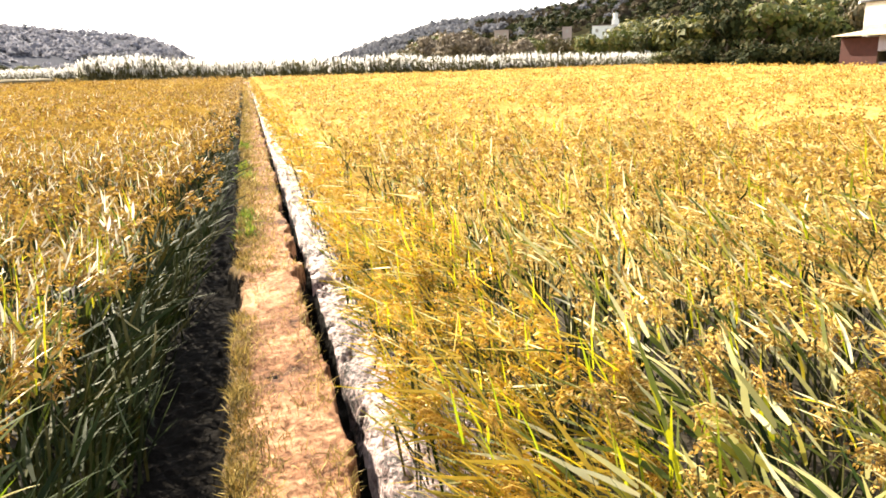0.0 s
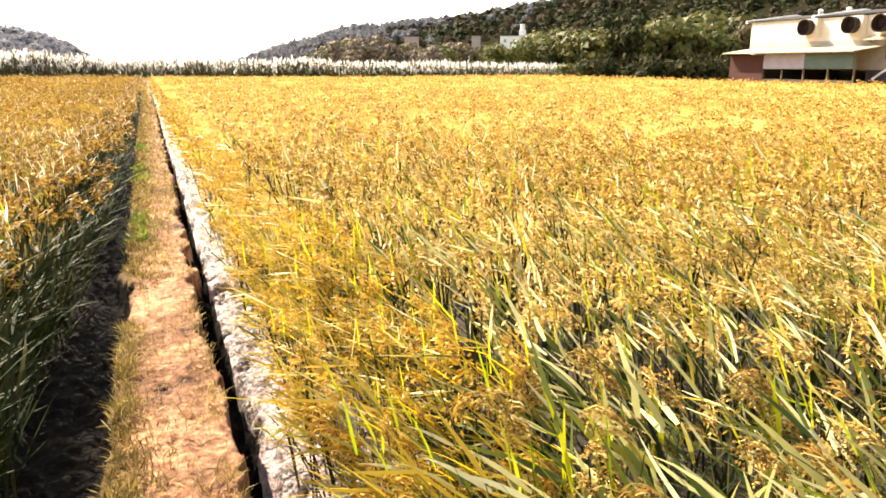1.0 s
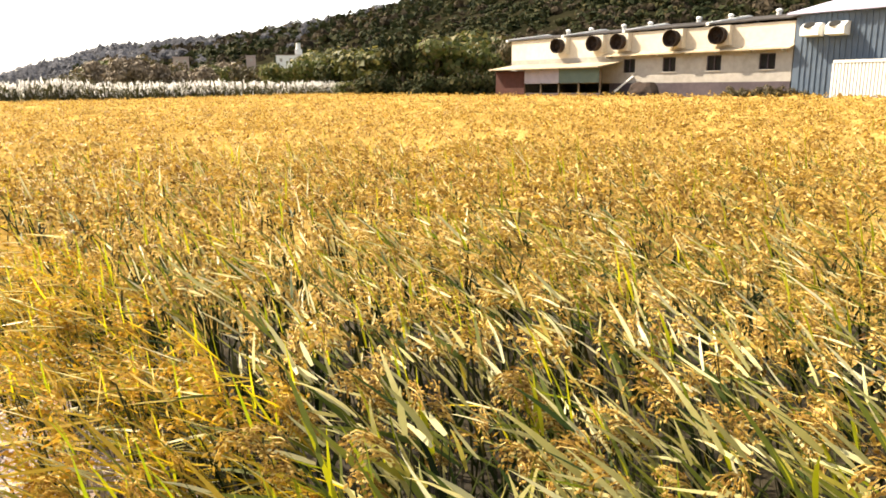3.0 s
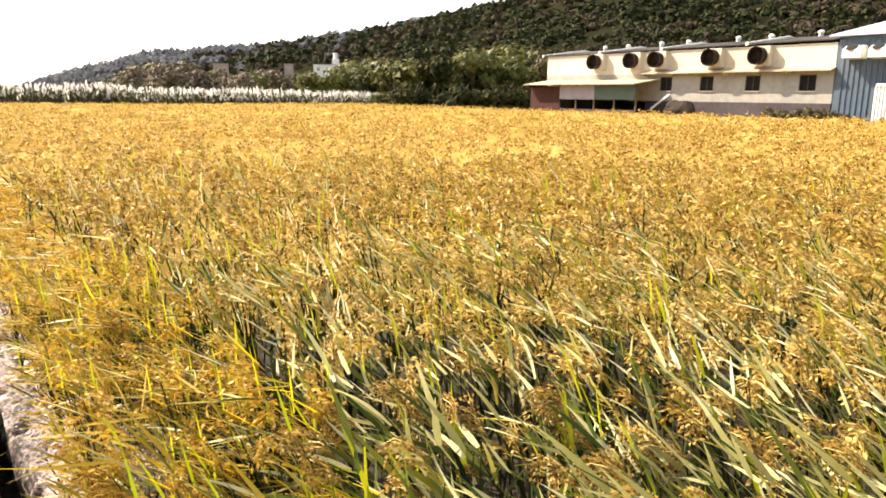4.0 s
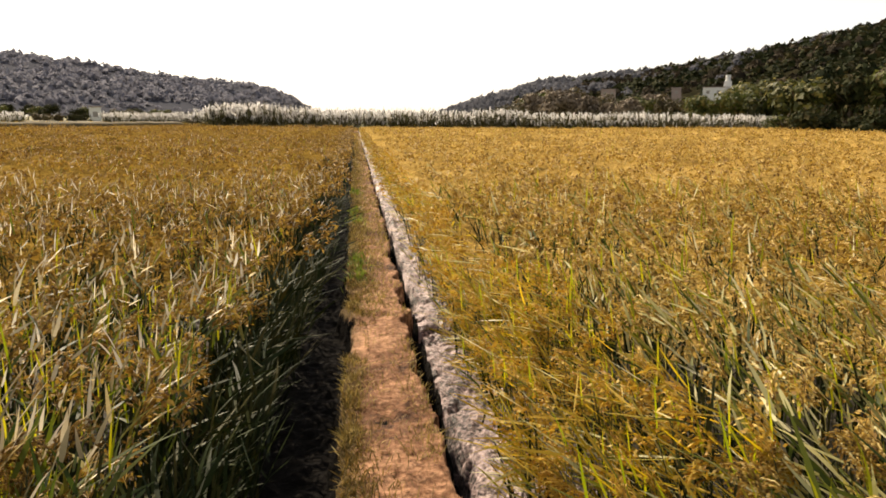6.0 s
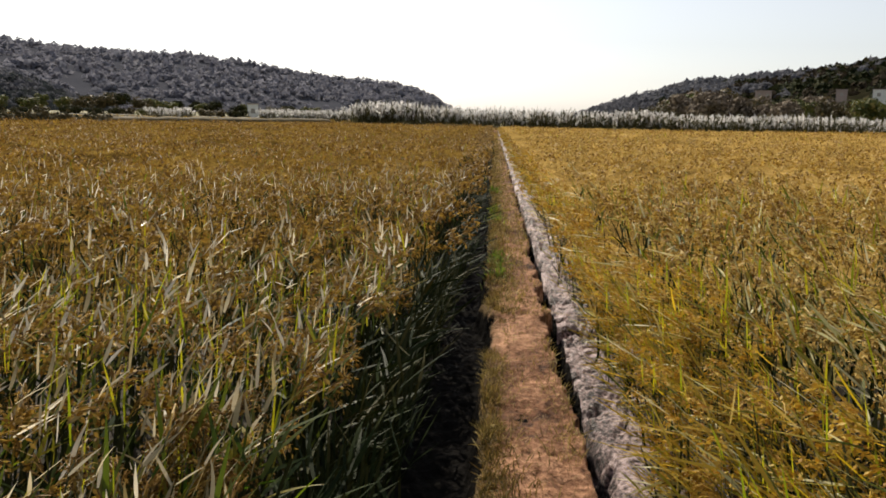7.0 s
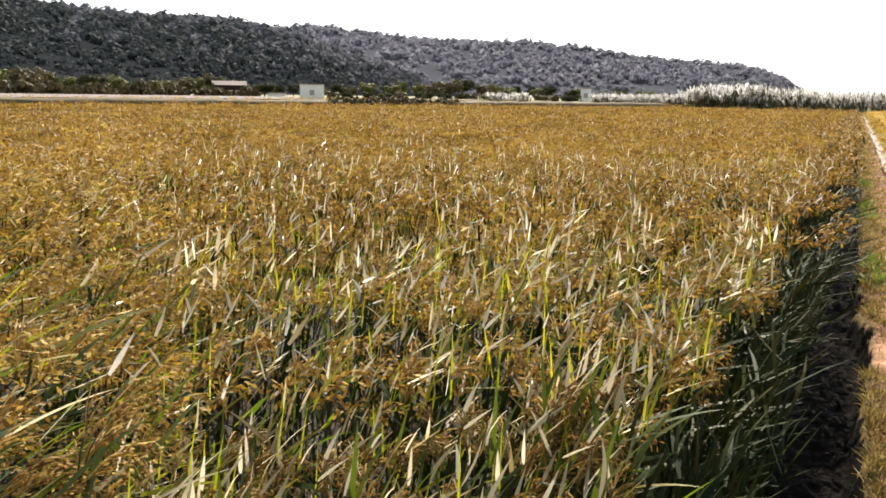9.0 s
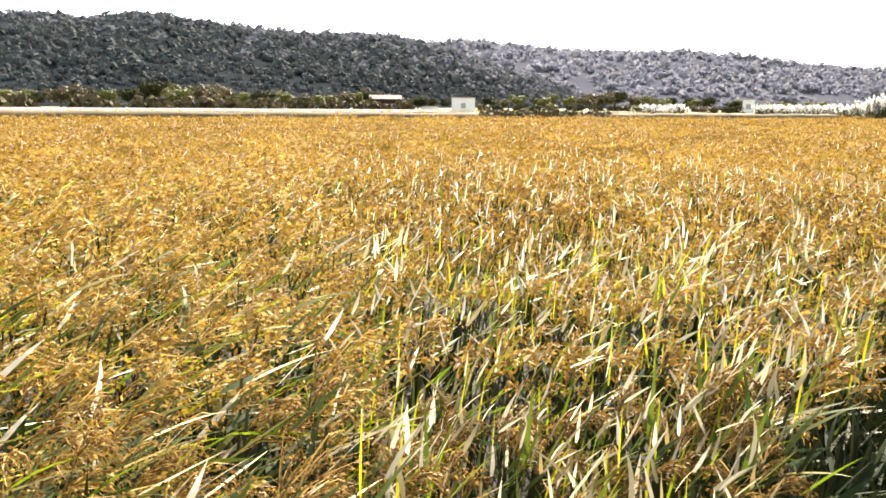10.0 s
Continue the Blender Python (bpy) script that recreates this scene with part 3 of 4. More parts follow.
# low bank and trench faces get the mud darkened for shade
shaded_face = mid[:, 2] < np.where(mid[:, 0] < 0, 0.165, 0.07) + 0.03 * rough(mid[:, 0], mid[:, 1], 0.07)
obj("field_path", Soup().add(v, f, shaded_face.astype(int)).mesh("field_path", [M_path, M_shaded_bog], True), None, "narrow raised path of trodden earth between two rice paddies", "path", kind="structure")
obj("ditch_right", Soup().add(*sheet(np.linspace(0.315, 0.95, 42), ys, cross)).mesh("ditch_right", [M_mud], True), None, "shallow ditch of pale drying mud beside the path", "ditch", kind="structure")
obj("ditch_left", Soup().add(*sheet(np.linspace(-0.95, -0.30, 36), ys, cross)).mesh("ditch_left", [M_shaded_bog], True), None, "ditch of boggy mud beside the path, blackened for its shade", "ditch", kind="structure")


def tufts(name, xs, ys, low, high, wide, mt, label, kind_word):
    """Short blades rooted on the bund."""
    s = Soup()
    r = np.random.default_rng(len(xs))
    zs = cross(xs, ys)
    for x, y, z in zip(xs, ys, zs):
        ribbon(s, (x, y, z - 0.004), r.uniform(0, 6.28), r.uniform(low, high), wide * max(1.0, y / 4), r.uniform(0.2, 1.4), r.uniform(0, 1.2), 2, 0, r)
    return obj(name, s.mesh(name, [mt]), None, label, kind_word, kind="stuff")


def along(n, y0, y1):
    """Distances along the bund, denser close by."""
    return y0 * (y1 / y0) ** rng.uniform(0, 1, n)


n = 12000
side = rng.choice([-1, 1], n, p=[0.72, 0.28])
tx, ty = side * (0.21 - np.abs(rng.normal(0, 0.075, n))), along(n, 1.5, 40)
clump = rough(tx * 1.5, ty, 0.22) + 0.7 * rough(tx, ty, 0.7) > 0.0
tufts("path_grass", tx[clump], ty[clump], 0.025, 0.085, 0.0045, M_straw, "short dry grass along the edges of the path", "grass")
n = 7000
tx, ty = rng.normal(-0.05, 0.10, n), along(n, 5.0, 60)
tufts("dry_turf", tx[np.abs(tx) < 0.19], ty[np.abs(tx) < 0.19], 0.03, 0.08, 0.005, M_straw, "straw-yellow dry turf over the far stretch of the path", "grass")
n = 4200
tufts("straw_litter", rng.uniform(-0.19, 0.19, n), along(n, 1.5, 30), 0.02, 0.06, 0.003, M_litter, "scattered dead straw on the trodden path", "straw")
n = 420
tufts("path_weeds", rng.normal(-0.13, 0.05, n), rng.choice([6.3, 6.9, 9.5, 10.4, 13.0], n) + rng.normal(0, 0.16, n), 0.05, 0.12, 0.012, M_weed, "low bright green weeds on the path", "weeds")

n = 15000
tx, ty = -0.205 + np.abs(rng.normal(0, 0.085, n)), along(n, 1.6, 30)
clump = rough(tx * 2, ty, 0.16) + 0.6 * rough(tx, ty, 0.5) > -0.05
tufts("path_turf", tx[clump], ty[clump], 0.02, 0.065, 0.005, M_turf, "worn olive-brown turf on one side of the path", "grass")

# ---- rice ----
# branches, their width, segments, kernels on each, their length and width
EAR0, EAR1, EAR2 = (11, 0.0035, 3, 8, 0.0135, 0.0078), (6, 0.0045, 2, 4, 0.023, 0.0125), (3, 0.009, 2, 4, 0.038, 0.020)
EAR3, EAR4 = (2, 0.016, 2, 3, 0.058, 0.033), (2, 0.026, 2, 2, 0.09, 0.055)
LODS = {side: [
    [rice(200 + i, n0, 3, e0, EAR1, 0.019, 3, low=4, look_of=side) for i in range(7)],
    [rice(300 + i, n1, 2, e1, EAR2, 0.018, 1, spread=0.08, low=3, look_of=side) for i in range(7)],
    [rice(400 + i, n2, 2, 6, EAR3, 0.022, 0, spread=0.15, low=0, look_of=side) for i in range(7)],
    [rice(500 + i, n2, 2, 7, EAR4, 0.030, 0, spread=0.37, low=0, look_of=side) for i in range(5)]] for side, n0, e0, n1, e1, n2 in (("right", 11, 4, 6, 5, 1), ("left", 18, 4, 8, 4, 3), ("lodged", 14, 5, 7, 5, 3))}
LOD4 = LODS["left"][3]
RIM = {"right": [[rice(220 + i, 30, 3, 4, EAR1, low=2, look_of="gold") for i in range(4)], [rice(320 + i, 18, 2, 3, EAR2, 0.020, 2, spread=0.08, low=1, look_of="gold") for i in range(4)]],
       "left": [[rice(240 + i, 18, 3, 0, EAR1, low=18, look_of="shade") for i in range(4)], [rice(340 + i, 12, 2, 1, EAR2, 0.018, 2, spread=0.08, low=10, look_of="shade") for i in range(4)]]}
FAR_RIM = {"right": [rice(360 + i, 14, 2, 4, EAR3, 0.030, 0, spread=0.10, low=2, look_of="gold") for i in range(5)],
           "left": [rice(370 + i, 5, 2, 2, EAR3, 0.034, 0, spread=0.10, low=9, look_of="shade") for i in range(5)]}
RICE_MATS = [M_leaf, M_grain, M_stem, M_flag, M_shade_leaf, M_under, M_gold, M_amber, M_backlit_blade]
LEFT_MATS = [M_left_leaf, M_brown_grain, M_stem, M_left_flag, M_shade_leaf, M_left_under, M_gold, M_grain, M_backlit_blade]
near_spots = []


def step(a, b, x):
    k = np.clip((np.asarray(x) - a) / (b - a), 0, 1)
    return k * k * (3 - 2 * k)


def canopy(x, y):
    """How tall the crop stands, as a share of 0.85 m."""
    return 1.0 + 0.04 * rough(x, y, 1.6) + 0.055 * rough(x, y, 0.5) + 0.14 * step(14, 40, x) - 0.14 * step(35, 70, y) * (1 - step(5, 40, x)) - 0.06 * step(20, 45, -np.asarray(x))


def left_limit(y):
    """The left paddy's far bank, which runs slantwise."""
    return -15.5 - 0.508 * (74 - np.asarray(y))


def rice_field(side, inside, x0, x1, label):
    s = Soup()
    sign = 1 if side == "right" else -1
    for level, (lod, (ra, rb, gap)) in enumerate(zip(LODS[side], ((0, 4.6, 0.203), (4.6, 11, 0.28), (11, 30, 0.6), (30, 110, 1.2)))):
        across = np.arange(0, rb, gap) * sign + (x0 if sign > 0 else x1)
        gy = np.arange(-8.0 if level == 2 else -4.0, min(73.0, rb), gap)
        X, Y = (q.ravel() for q in np.meshgrid(across, gy))
        d = np.hypot(X, Y)
        behind = Y < -0.6 - 0.12 * np.abs(X)
        keep = inside(X, Y) & np.where(behind, (level == 2) & (d >= 5) | (level == 1) & (d < 5.5), (d >= ra) & (d < rb))
        X, Y = X[keep], Y[keep]
        if sign < 0:
            X = X + 0.06 + 0.21 * step(2.2, 7, Y)
        rim = np.abs(X - (0 if sign > 0 else 0.06 + 0.21 * step(2.2, 7, Y)) - (x0 if sign > 0 else x1))
        edge = rim < (0.46 + 0.14 * rough(X, Y, 1.1) if sign > 0 else 0.15)
        X = X + rng.normal(0, gap * 0.2, len(X)) * np.where(rim < 0.12, 0.5, 1)
        Y = Y + rng.normal(0, gap * 0.2, len(Y))
        # the edges stand thicker
        more = np.where((level < 2) & (rim < (0.5 if sign > 0 else 0.3)))[0]
        X, Y = np.append(X, X[more] + rng.normal(0, 0.05, len(more))), np.append(Y, Y[more] + gap * 0.5)
        rim, edge = np.append(rim, rim[more]), np.append(edge, edge[more])
        n = len(X)
        P = np.stack([X, Y, np.zeros(n)], -1)
        # the crop leans along the path and, at its edge, out over the ditch
        yaw = rng.normal(0.35 if sign > 0 else -0.3, 0.4, n) + np.where(edge, 0.9 if sign > 0 else -0.5, 0) * (1 - 0.6 * rim)
        sc = canopy(X, Y) * rng.uniform(0.78, 1.10, n) * np.where(edge, (0.84 + 0.2 * rim if sign > 0 else 0.90 + 0.4 * rim), 1)
        special = RIM[side][level] if level < 2 else []
        if not special:
            edge = edge & False
        # beyond this slanting line the left crop is laid over by the wind
        laid = (sign < 0) & (level < 2) & ~edge & (Y < 0.85 * (-X - 0.3) + 0.35 * rough(X, Y, 0.8))
        near = np.zeros(n, bool)
        if level == 0:
            near = (np.hypot(X, Y - 0.2) < 2.1) & (Y > 0.3)
            near_spots.extend((P[i], yaw[i], sc[i], ("gold" if sign > 0 else "shade") if edge[i] else "lodged" if laid[i] else side) for i in np.where(near)[0])
        for kinds, some in ((lod, ~edge & ~near & ~laid), (special, edge & ~near), (LODS["lodged"][level], laid & ~near)):
            pick = np.where(some, rng.integers(0, max(1, len(kinds)), n), -1)
            for k, tpl in enumerate(kinds):
                stamp(s, tpl, P[pick == k], yaw[pick == k], sc[pick == k])
    # far along the ditch the crop's edge stays closed and hangs out over it
    for row, step_y in ((0.0, 0.24), (0.22, 0.30)):
        Y = np.arange(10.6, 72.6, step_y)
        X = (x0 + row if sign > 0 else x1 + 0.27 - row) + rng.normal(0, 0.04, len(Y))
        Y = Y + rng.normal(0, 0.05, len(Y))
        yaw, sc = rng.normal(0.35 + 0.8 * sign, 0.4, len(Y)), canopy(X, Y) * rng.uniform(0.84, 1.04, len(Y)) * (0.88 if sign > 0 else 0.98)
        for k in range(5):
            q = np.arange(len(Y)) % 5 == k
            stamp(s, FAR_RIM[side][k], np.column_stack([X, Y, 0 * X])[q], yaw[q], sc[q])
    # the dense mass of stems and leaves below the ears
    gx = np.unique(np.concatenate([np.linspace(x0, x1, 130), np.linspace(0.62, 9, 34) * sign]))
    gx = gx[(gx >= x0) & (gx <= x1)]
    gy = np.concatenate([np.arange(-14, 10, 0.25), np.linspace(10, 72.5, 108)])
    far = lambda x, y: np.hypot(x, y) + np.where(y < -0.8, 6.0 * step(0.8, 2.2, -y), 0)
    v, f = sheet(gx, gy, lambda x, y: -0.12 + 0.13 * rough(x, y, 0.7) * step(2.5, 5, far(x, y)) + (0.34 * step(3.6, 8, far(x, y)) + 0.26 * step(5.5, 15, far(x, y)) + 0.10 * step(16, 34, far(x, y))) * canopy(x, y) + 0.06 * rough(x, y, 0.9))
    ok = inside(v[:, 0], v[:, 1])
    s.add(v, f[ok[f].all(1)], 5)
    return obj("rice_field_" + side, s.mesh("rice_field_" + side, RICE_MATS if side == "right" else LEFT_MATS), None, label, "rice crop", kind="stuff")


for word, low, high in (("right", lambda y: 0.6 + 0 * y, lambda y: 40.8 + 0 * y), ("left", left_limit, lambda y: -0.75 + 0 * y)):
    v, f = sheet(np.linspace(0, 1, 60), np.linspace(-14, 73, 80), lambda x, y: -0.02 + 0.015 * rough(x * 40, y, 1.3))
    v[:, 0] = low(v[:, 1]) + (high(v[:, 1]) - low(v[:, 1])) * v[:, 0]
    obj("paddy_soil_" + word, Soup().add(v, f).mesh("paddy_soil_" + word, [M_soil], True), None, "dark damp paddy soil under the rice", "soil", kind="structure")
rice_field("right", lambda x, y: (x < 40.8) & (y < 73), 0.58, 40.8, "ripe golden rice crop with nodding ears and yellow-green leaves")
rice_field("left", lambda x, y: (x > left_limit(y)) & (y < 73), -58.0, -0.74, "ripe brownish-gold rice crop with upright pale leaf tips")

# a further paddy beyond the left bank
s = Soup()
X, Y = (q.ravel() for q in np.meshgrid(np.arange(-82, -16, 2.7), np.arange(-10, 92, 2.7)))
keep = (X < left_limit(Y) - 2.5) & (X > -83 + 0.135 * (Y + 20))
X, Y = X[keep] + rng.normal(0, 0.2, keep.sum()), Y[keep] + rng.normal(0, 0.2, keep.sum())
for k in range(5):
    q = np.arange(len(X)) % 5 == k
    stamp(s, LOD4[k], np.stack([X, Y, 0 * X], -1)[q], rng.normal(0, 0.5, len(X))[q], np.full(q.sum(), 0.92))
obj("rice_field_beyond", s.mesh("rice_field_beyond", RICE_MATS), None, "further golden rice paddy beyond a low bank", "rice crop", kind="stuff")

# ---- rice plants close by, one by one ----
PLANTS = {"right": [], "left": [], "gold": [], "shade": [], "lodged": []}
WORDS = {"right": "ripe rice plant with slanting green blades and golden ears", "left": "ripe rice plant with pale upright leaf tips and brown ears",
         "gold": "leaning yellow rice plant beside the ditch, blades coloured as sunlit", "shade": "leaning rice plant over the ditch, dark green with painted-in shade", "lodged": "wind-laid rice plant with heavy arching golden ears"}
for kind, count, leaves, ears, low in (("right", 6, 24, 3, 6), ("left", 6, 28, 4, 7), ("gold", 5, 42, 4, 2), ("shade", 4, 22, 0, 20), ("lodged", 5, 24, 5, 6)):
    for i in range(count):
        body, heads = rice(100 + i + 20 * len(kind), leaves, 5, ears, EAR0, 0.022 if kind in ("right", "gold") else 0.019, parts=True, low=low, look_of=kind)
        mats = LEFT_MATS if kind in ("left", "shade", "lodged") else RICE_MATS
        root = new("rice_plant", body.mesh("rice_leaves", mats))
        for h in heads:
            obj("ear", h.mesh("rice_ear", mats), root)
        tagged(root, WORDS[kind], "rice plant", "rice plants beside the path")
        PLANTS[kind].append([root, False])
for p, yaw, sc, kind in near_spots:
    m = pose(*p, 0, 0, math.degrees(yaw)) @ Matrix.Diagonal((sc, sc, sc, 1))
    fresh = [q for q in PLANTS[kind] if not q[1]]
    if fresh:
        fresh[0][0].matrix_basis, fresh[0][1] = m, True
    else:
        copy_thing(PLANTS[kind][int(rng.integers(0, len(PLANTS[kind])))][0], m).matrix_basis = m


# ---- silvergrass ----
rng = np.random.default_rng(21)


def reed(seed, blades, plumes):
    r = np.random.default_rng(seed)
    s = Soup()
    for i in range(blades):
        a = r.uniform(0, 6.28)
        ribbon(s, (r.normal(0, 0.15), r.normal(0, 0.15), r.uniform(0, 1.4)), a, r.uniform(0.9, 1.45), 0.08, r.uniform(1.1, 1.5), r.uniform(0.3, 1.6), 2, 0, r)
    lean = r.uniform(0, 6.28)
    for i in range(plumes):
        b = np.array([r.normal(0, 0.35), r.normal(0, 0.35), r.uniform(0.85, 1.9)])
        for j in range(6):
            a = lean + r.normal(0, 1.0)
            ribbon(s, b + np.array([0, 0, 0.05 * j]), a, r.uniform(0.2, 0.42), 0.10, r.uniform(0.5, 1.4), r.uniform(0.6, 2.0), 2, 1, r)
    return s.arrays()


# three kinds full of plumes, three of mostly leaves
REEDS = [reed(600 + i, 9, 5) for i in range(3)] + [reed(603 + i, 13, 2) for i in range(3)]


def hedge(p, q, depth, count, size, label):
    """Silvergrass along the line from p to q."""
    s = Soup()
    u = rng.uniform(0, 1, count)
    d = rng.uniform(0, depth, count)
    p, q = np.array(p, float), np.array(q, float)
    nrm = np.array([-(q - p)[1], (q - p)[0]]) / np.linalg.norm(q - p)
    XY = p + (q - p) * u[:, None] + nrm * d[:, None]
    sc = size * rng.uniform(0.82, 1.12, count) * (1 + 0.10 * rough(XY[:, 0], XY[:, 1], 5.0)) * (1 + 0.14 * step(2, -12, XY[:, 0]) * (XY[:, 1] < 80))
    plumy = rng.uniform(0, 1, count) < 0.14 + 0.6 * step(9, -2, XY[:, 0]) + 0.25 * rough(XY[:, 0], XY[:, 1], 3.0)
    for k in range(6):
        sel = (np.arange(count) % 3 == k % 3) & (plumy == (k < 3))
        stamp(s, REEDS[k], np.column_stack([XY, 0 * u - 0.06])[sel], rng.uniform(0, 6.28, count)[sel], sc[sel])
    return obj("silvergrass_hedge", s.mesh("silvergrass_hedge", [M_reed, M_plume]), None, label, "tall grass", kind="stuff")


hedge((-14.6, 74.6), (48, 74.6), 3.5, 1500, 0.97, "tall silvergrass hedge with white feathery plumes behind the paddies")
hedge((-30.5, 94), (-18.5, 97), 3, 420, 0.78, "low far clump of white-plumed silvergrass")
hedge((-43, 88), (-38, 90), 3, 120, 0.72, "low far clump of white-plumed silvergrass")


# ---- building tools ----
def box(bm, x0, x1, y0, y1, z0, z1):
    vs = [bm.verts.new(p) for p in ((x0, y0, z0), (x1, y0, z0), (x1, y1, z0), (x0, y1, z0), (x0, y0, z1), (x1, y0, z1), (x1, y1, z1), (x0, y1, z1))]
    for q in ((0, 3, 2, 1), (4, 5, 6, 7), (0, 1, 5, 4), (1, 2, 6, 5), (2, 3, 7, 6), (3, 0, 4, 7)):
        bm.faces.new([vs[i] for i in q])
    return bm


def prism(bm, profile, y0, y1):
    """A closed outline of (x, z) drawn out from y0 to y1."""
    a = [bm.verts.new((x, y0, z)) for x, z in profile]
    b = [bm.verts.new((x, y1, z)) for x, z in profile]
    n = len(profile)
    bm.faces.new(a[::-1])
    bm.faces.new(b)
    for i in range(n):
        bm.faces.new((a[i], a[(i + 1) % n], b[(i + 1) % n], b[i]))
    bmesh.ops.recalc_face_normals(bm, faces=bm.faces)
    return bm


def tube(bm, centre, axis, r0, r1, length, sides=20, wall=0.0):
    """A round or coned pipe along axis, open at the far end where it has a wall."""
    c, d = Vector(centre), Vector(axis).normalized()
    a = d.orthogonal().normalized()
    b = d.cross(a)
    ring = lambda p, r: [bm.verts.new(p + (a * math.cos(2 * math.pi * i / sides) + b * math.sin(2 * math.pi * i / sides)) * r) for i in range(sides)]
    rows = [ring(c, r0), ring(c + d * length, r1)]
    if wall:
        rows += [ring(c + d * length, r1 - wall), ring(c + d * 0.04, r0 - wall)]
    for p, q in zip(rows, rows[1:]):
        for i in range(sides):
            bm.faces.new((p[i], p[(i + 1) % sides], q[(i + 1) % sides], q[i]))
    bm.faces.new(rows[-1])
    if not wall:
        bm.faces.new(rows[0][::-1])
    bmesh.ops.recalc_face_normals(bm, faces=bm.faces)
    return bm


def part(name, bm, mt, parent=None, label=""):
    me = bpy.data.meshes.new(name)
    bm.to_mesh(me)
    bm.free()
    me.materials.append(mt)
    return obj(name, me, parent, label)


def thing(name, label, category, group="", at=(0, 0, 0)):
    ob = new(name)
    ob.matrix_basis = Matrix.Translation(at)
    return tagged(ob, label, category, group)


# ---- livestock barn ----
BX = 42.6
barn = thing("barn", "long cream-rendered livestock barn with grey lower wall and stepped roofs", "barn")
part("upper_wall", box(bmesh.new(), BX, BX + 0.25, 21.2, 44.3, 3.42, 4.92), M_plaster, barn, "cream rendered upper wall")
low = bmesh.new()
for y0, y1 in ((21.2, 22.2), (23.2, 25.65), (26.65, 28.9), (29.9, 32.1), (33.1, 44.3)):
    box(low, BX, BX + 0.25, y0, y1, 1.55, 3.42)
for y0 in (22.2, 25.65, 28.9, 32.1):
    box(low, BX, BX + 0.25, y0, y0 + 1.0, 1.55, 2.26)
    box(low, BX, BX + 0.25, y0, y0 + 1.0, 3.18, 3.42)
part("lower_wall", low, M_grey, barn, "stained grey rendered lower wall")
part("plinth", box(bmesh.new(), BX - 0.06, BX + 0.25, 21.2, 34.2, -0.1, 1.55), M_plinth, barn, "dark damp plinth")
part("end_wall", box(bmesh.new(), BX + 0.25, BX + 9, 44.05, 44.3, -0.1, 4.9), M_plaster, barn)
part("end_wall", box(bmesh.new(), BX + 0.25, BX + 9, 21.2, 21.45, -0.1, 4.9), M_grey, barn)
part("back_wall", box(bmesh.new(), BX + 9, BX + 9.25, 21.2, 44.3, -0.1, 4.9), M_grey, barn)
for y0 in (22.2, 25.65, 28.9, 32.1):
    w = part("window", box(bmesh.new(), BX + 0.14, BX + 0.18, y0, y0 + 1.0, 2.26, 3.18), M_dark, barn, "dark unglazed window opening")
    fr = bmesh.new()
    for q in ((y0, y0 + 0.05, 2.26, 3.18), (y0 + 0.95, y0 + 1.0, 2.26, 3.18), (y0 + 0.05, y0 + 0.95, 3.13, 3.18), (y0 + 0.47, y0 + 0.53, 2.31, 3.13)):
        box(fr, BX + 0.06, BX + 0.13, *q)
    part("frame", fr, M_plinth, w)
    part("sill", box(bmesh.new(), BX - 0.08, BX + 0.12, y0 - 0.06, y0 + 1.06, 2.20, 2.258), M_grey, w)
# stepped shallow roofs, each with a pale verge
for k, (y0, y1, lift) in enumerate(((38.6, 44.6, 0.0), (33.0, 38.6, 0.10), (26.6, 33.0, 0.20), (20.9, 26.6, 0.30))):
    z = 4.90 + lift * 0.35
    roof = part("roof", prism(bmesh.new(), ((BX - 0.14, z + 0.04), (BX - 0.14, z + 0.11), (BX + 4.6, z + 0.66 + lift * 0.2), (BX + 9.6, z + 0.07), (BX + 9.6, z), (BX + 4.6, z + 0.58 + lift * 0.2)), y0, y1), M_roof, barn, "weathered grey sheet roof")
    part("verge", prism(bmesh.new(), ((BX - 0.2, z - 0.02), (BX - 0.2, z + 0.17), (BX + 4.6, z + 0.78 + lift * 0.2), (BX + 9.7, z + 0.13), (BX + 9.7, z - 0.06), (BX + 4.6, z + 0.58 + lift * 0.2)), y1 - 0.02, y1 + 0.16), M_white, roof, "pale verge board")
    for yy in (y0 + 1.2, y0 + 3.6):
        v = part("roof_ventilator", tube(bmesh.new(), (BX + 4.4, yy, z + 0.56 + lift * 0.2), (0, 0, 1), 0.16, 0.16, 0.30, 12), M_steel, roof, "galvanised roof ventilator")
        bm = bmesh.new()
        bmesh.ops.create_uvsphere(bm, u_segments=12, v_segments=7, radius=0.2, matrix=Matrix.Translation((BX + 4.4, yy, z + 0.88 + lift * 0.2)) @ Matrix.Diagonal((1, 1, 0.7, 1)))
        part("turbine_cap", bm, M_white, v)
# canopy over the grey wall
part("canopy", prism(bmesh.new(), ((BX - 0.62, 3.36), (BX - 0.62, 3.44), (BX - 0.003, 3.62), (BX - 0.003, 3.54)), 21.1, 34.6), M_leanroof, barn, "narrow sheet canopy along the wall")
for y in np.arange(21.6, 34.4, 2.1):
    part("bracket", prism(bmesh.new(), ((BX - 0.55, 3.29), (BX - 0.55, 3.34), (BX - 0.004, 3.50), (BX - 0.004, 3.20)), y, y + 0.06), M_steel, barn)


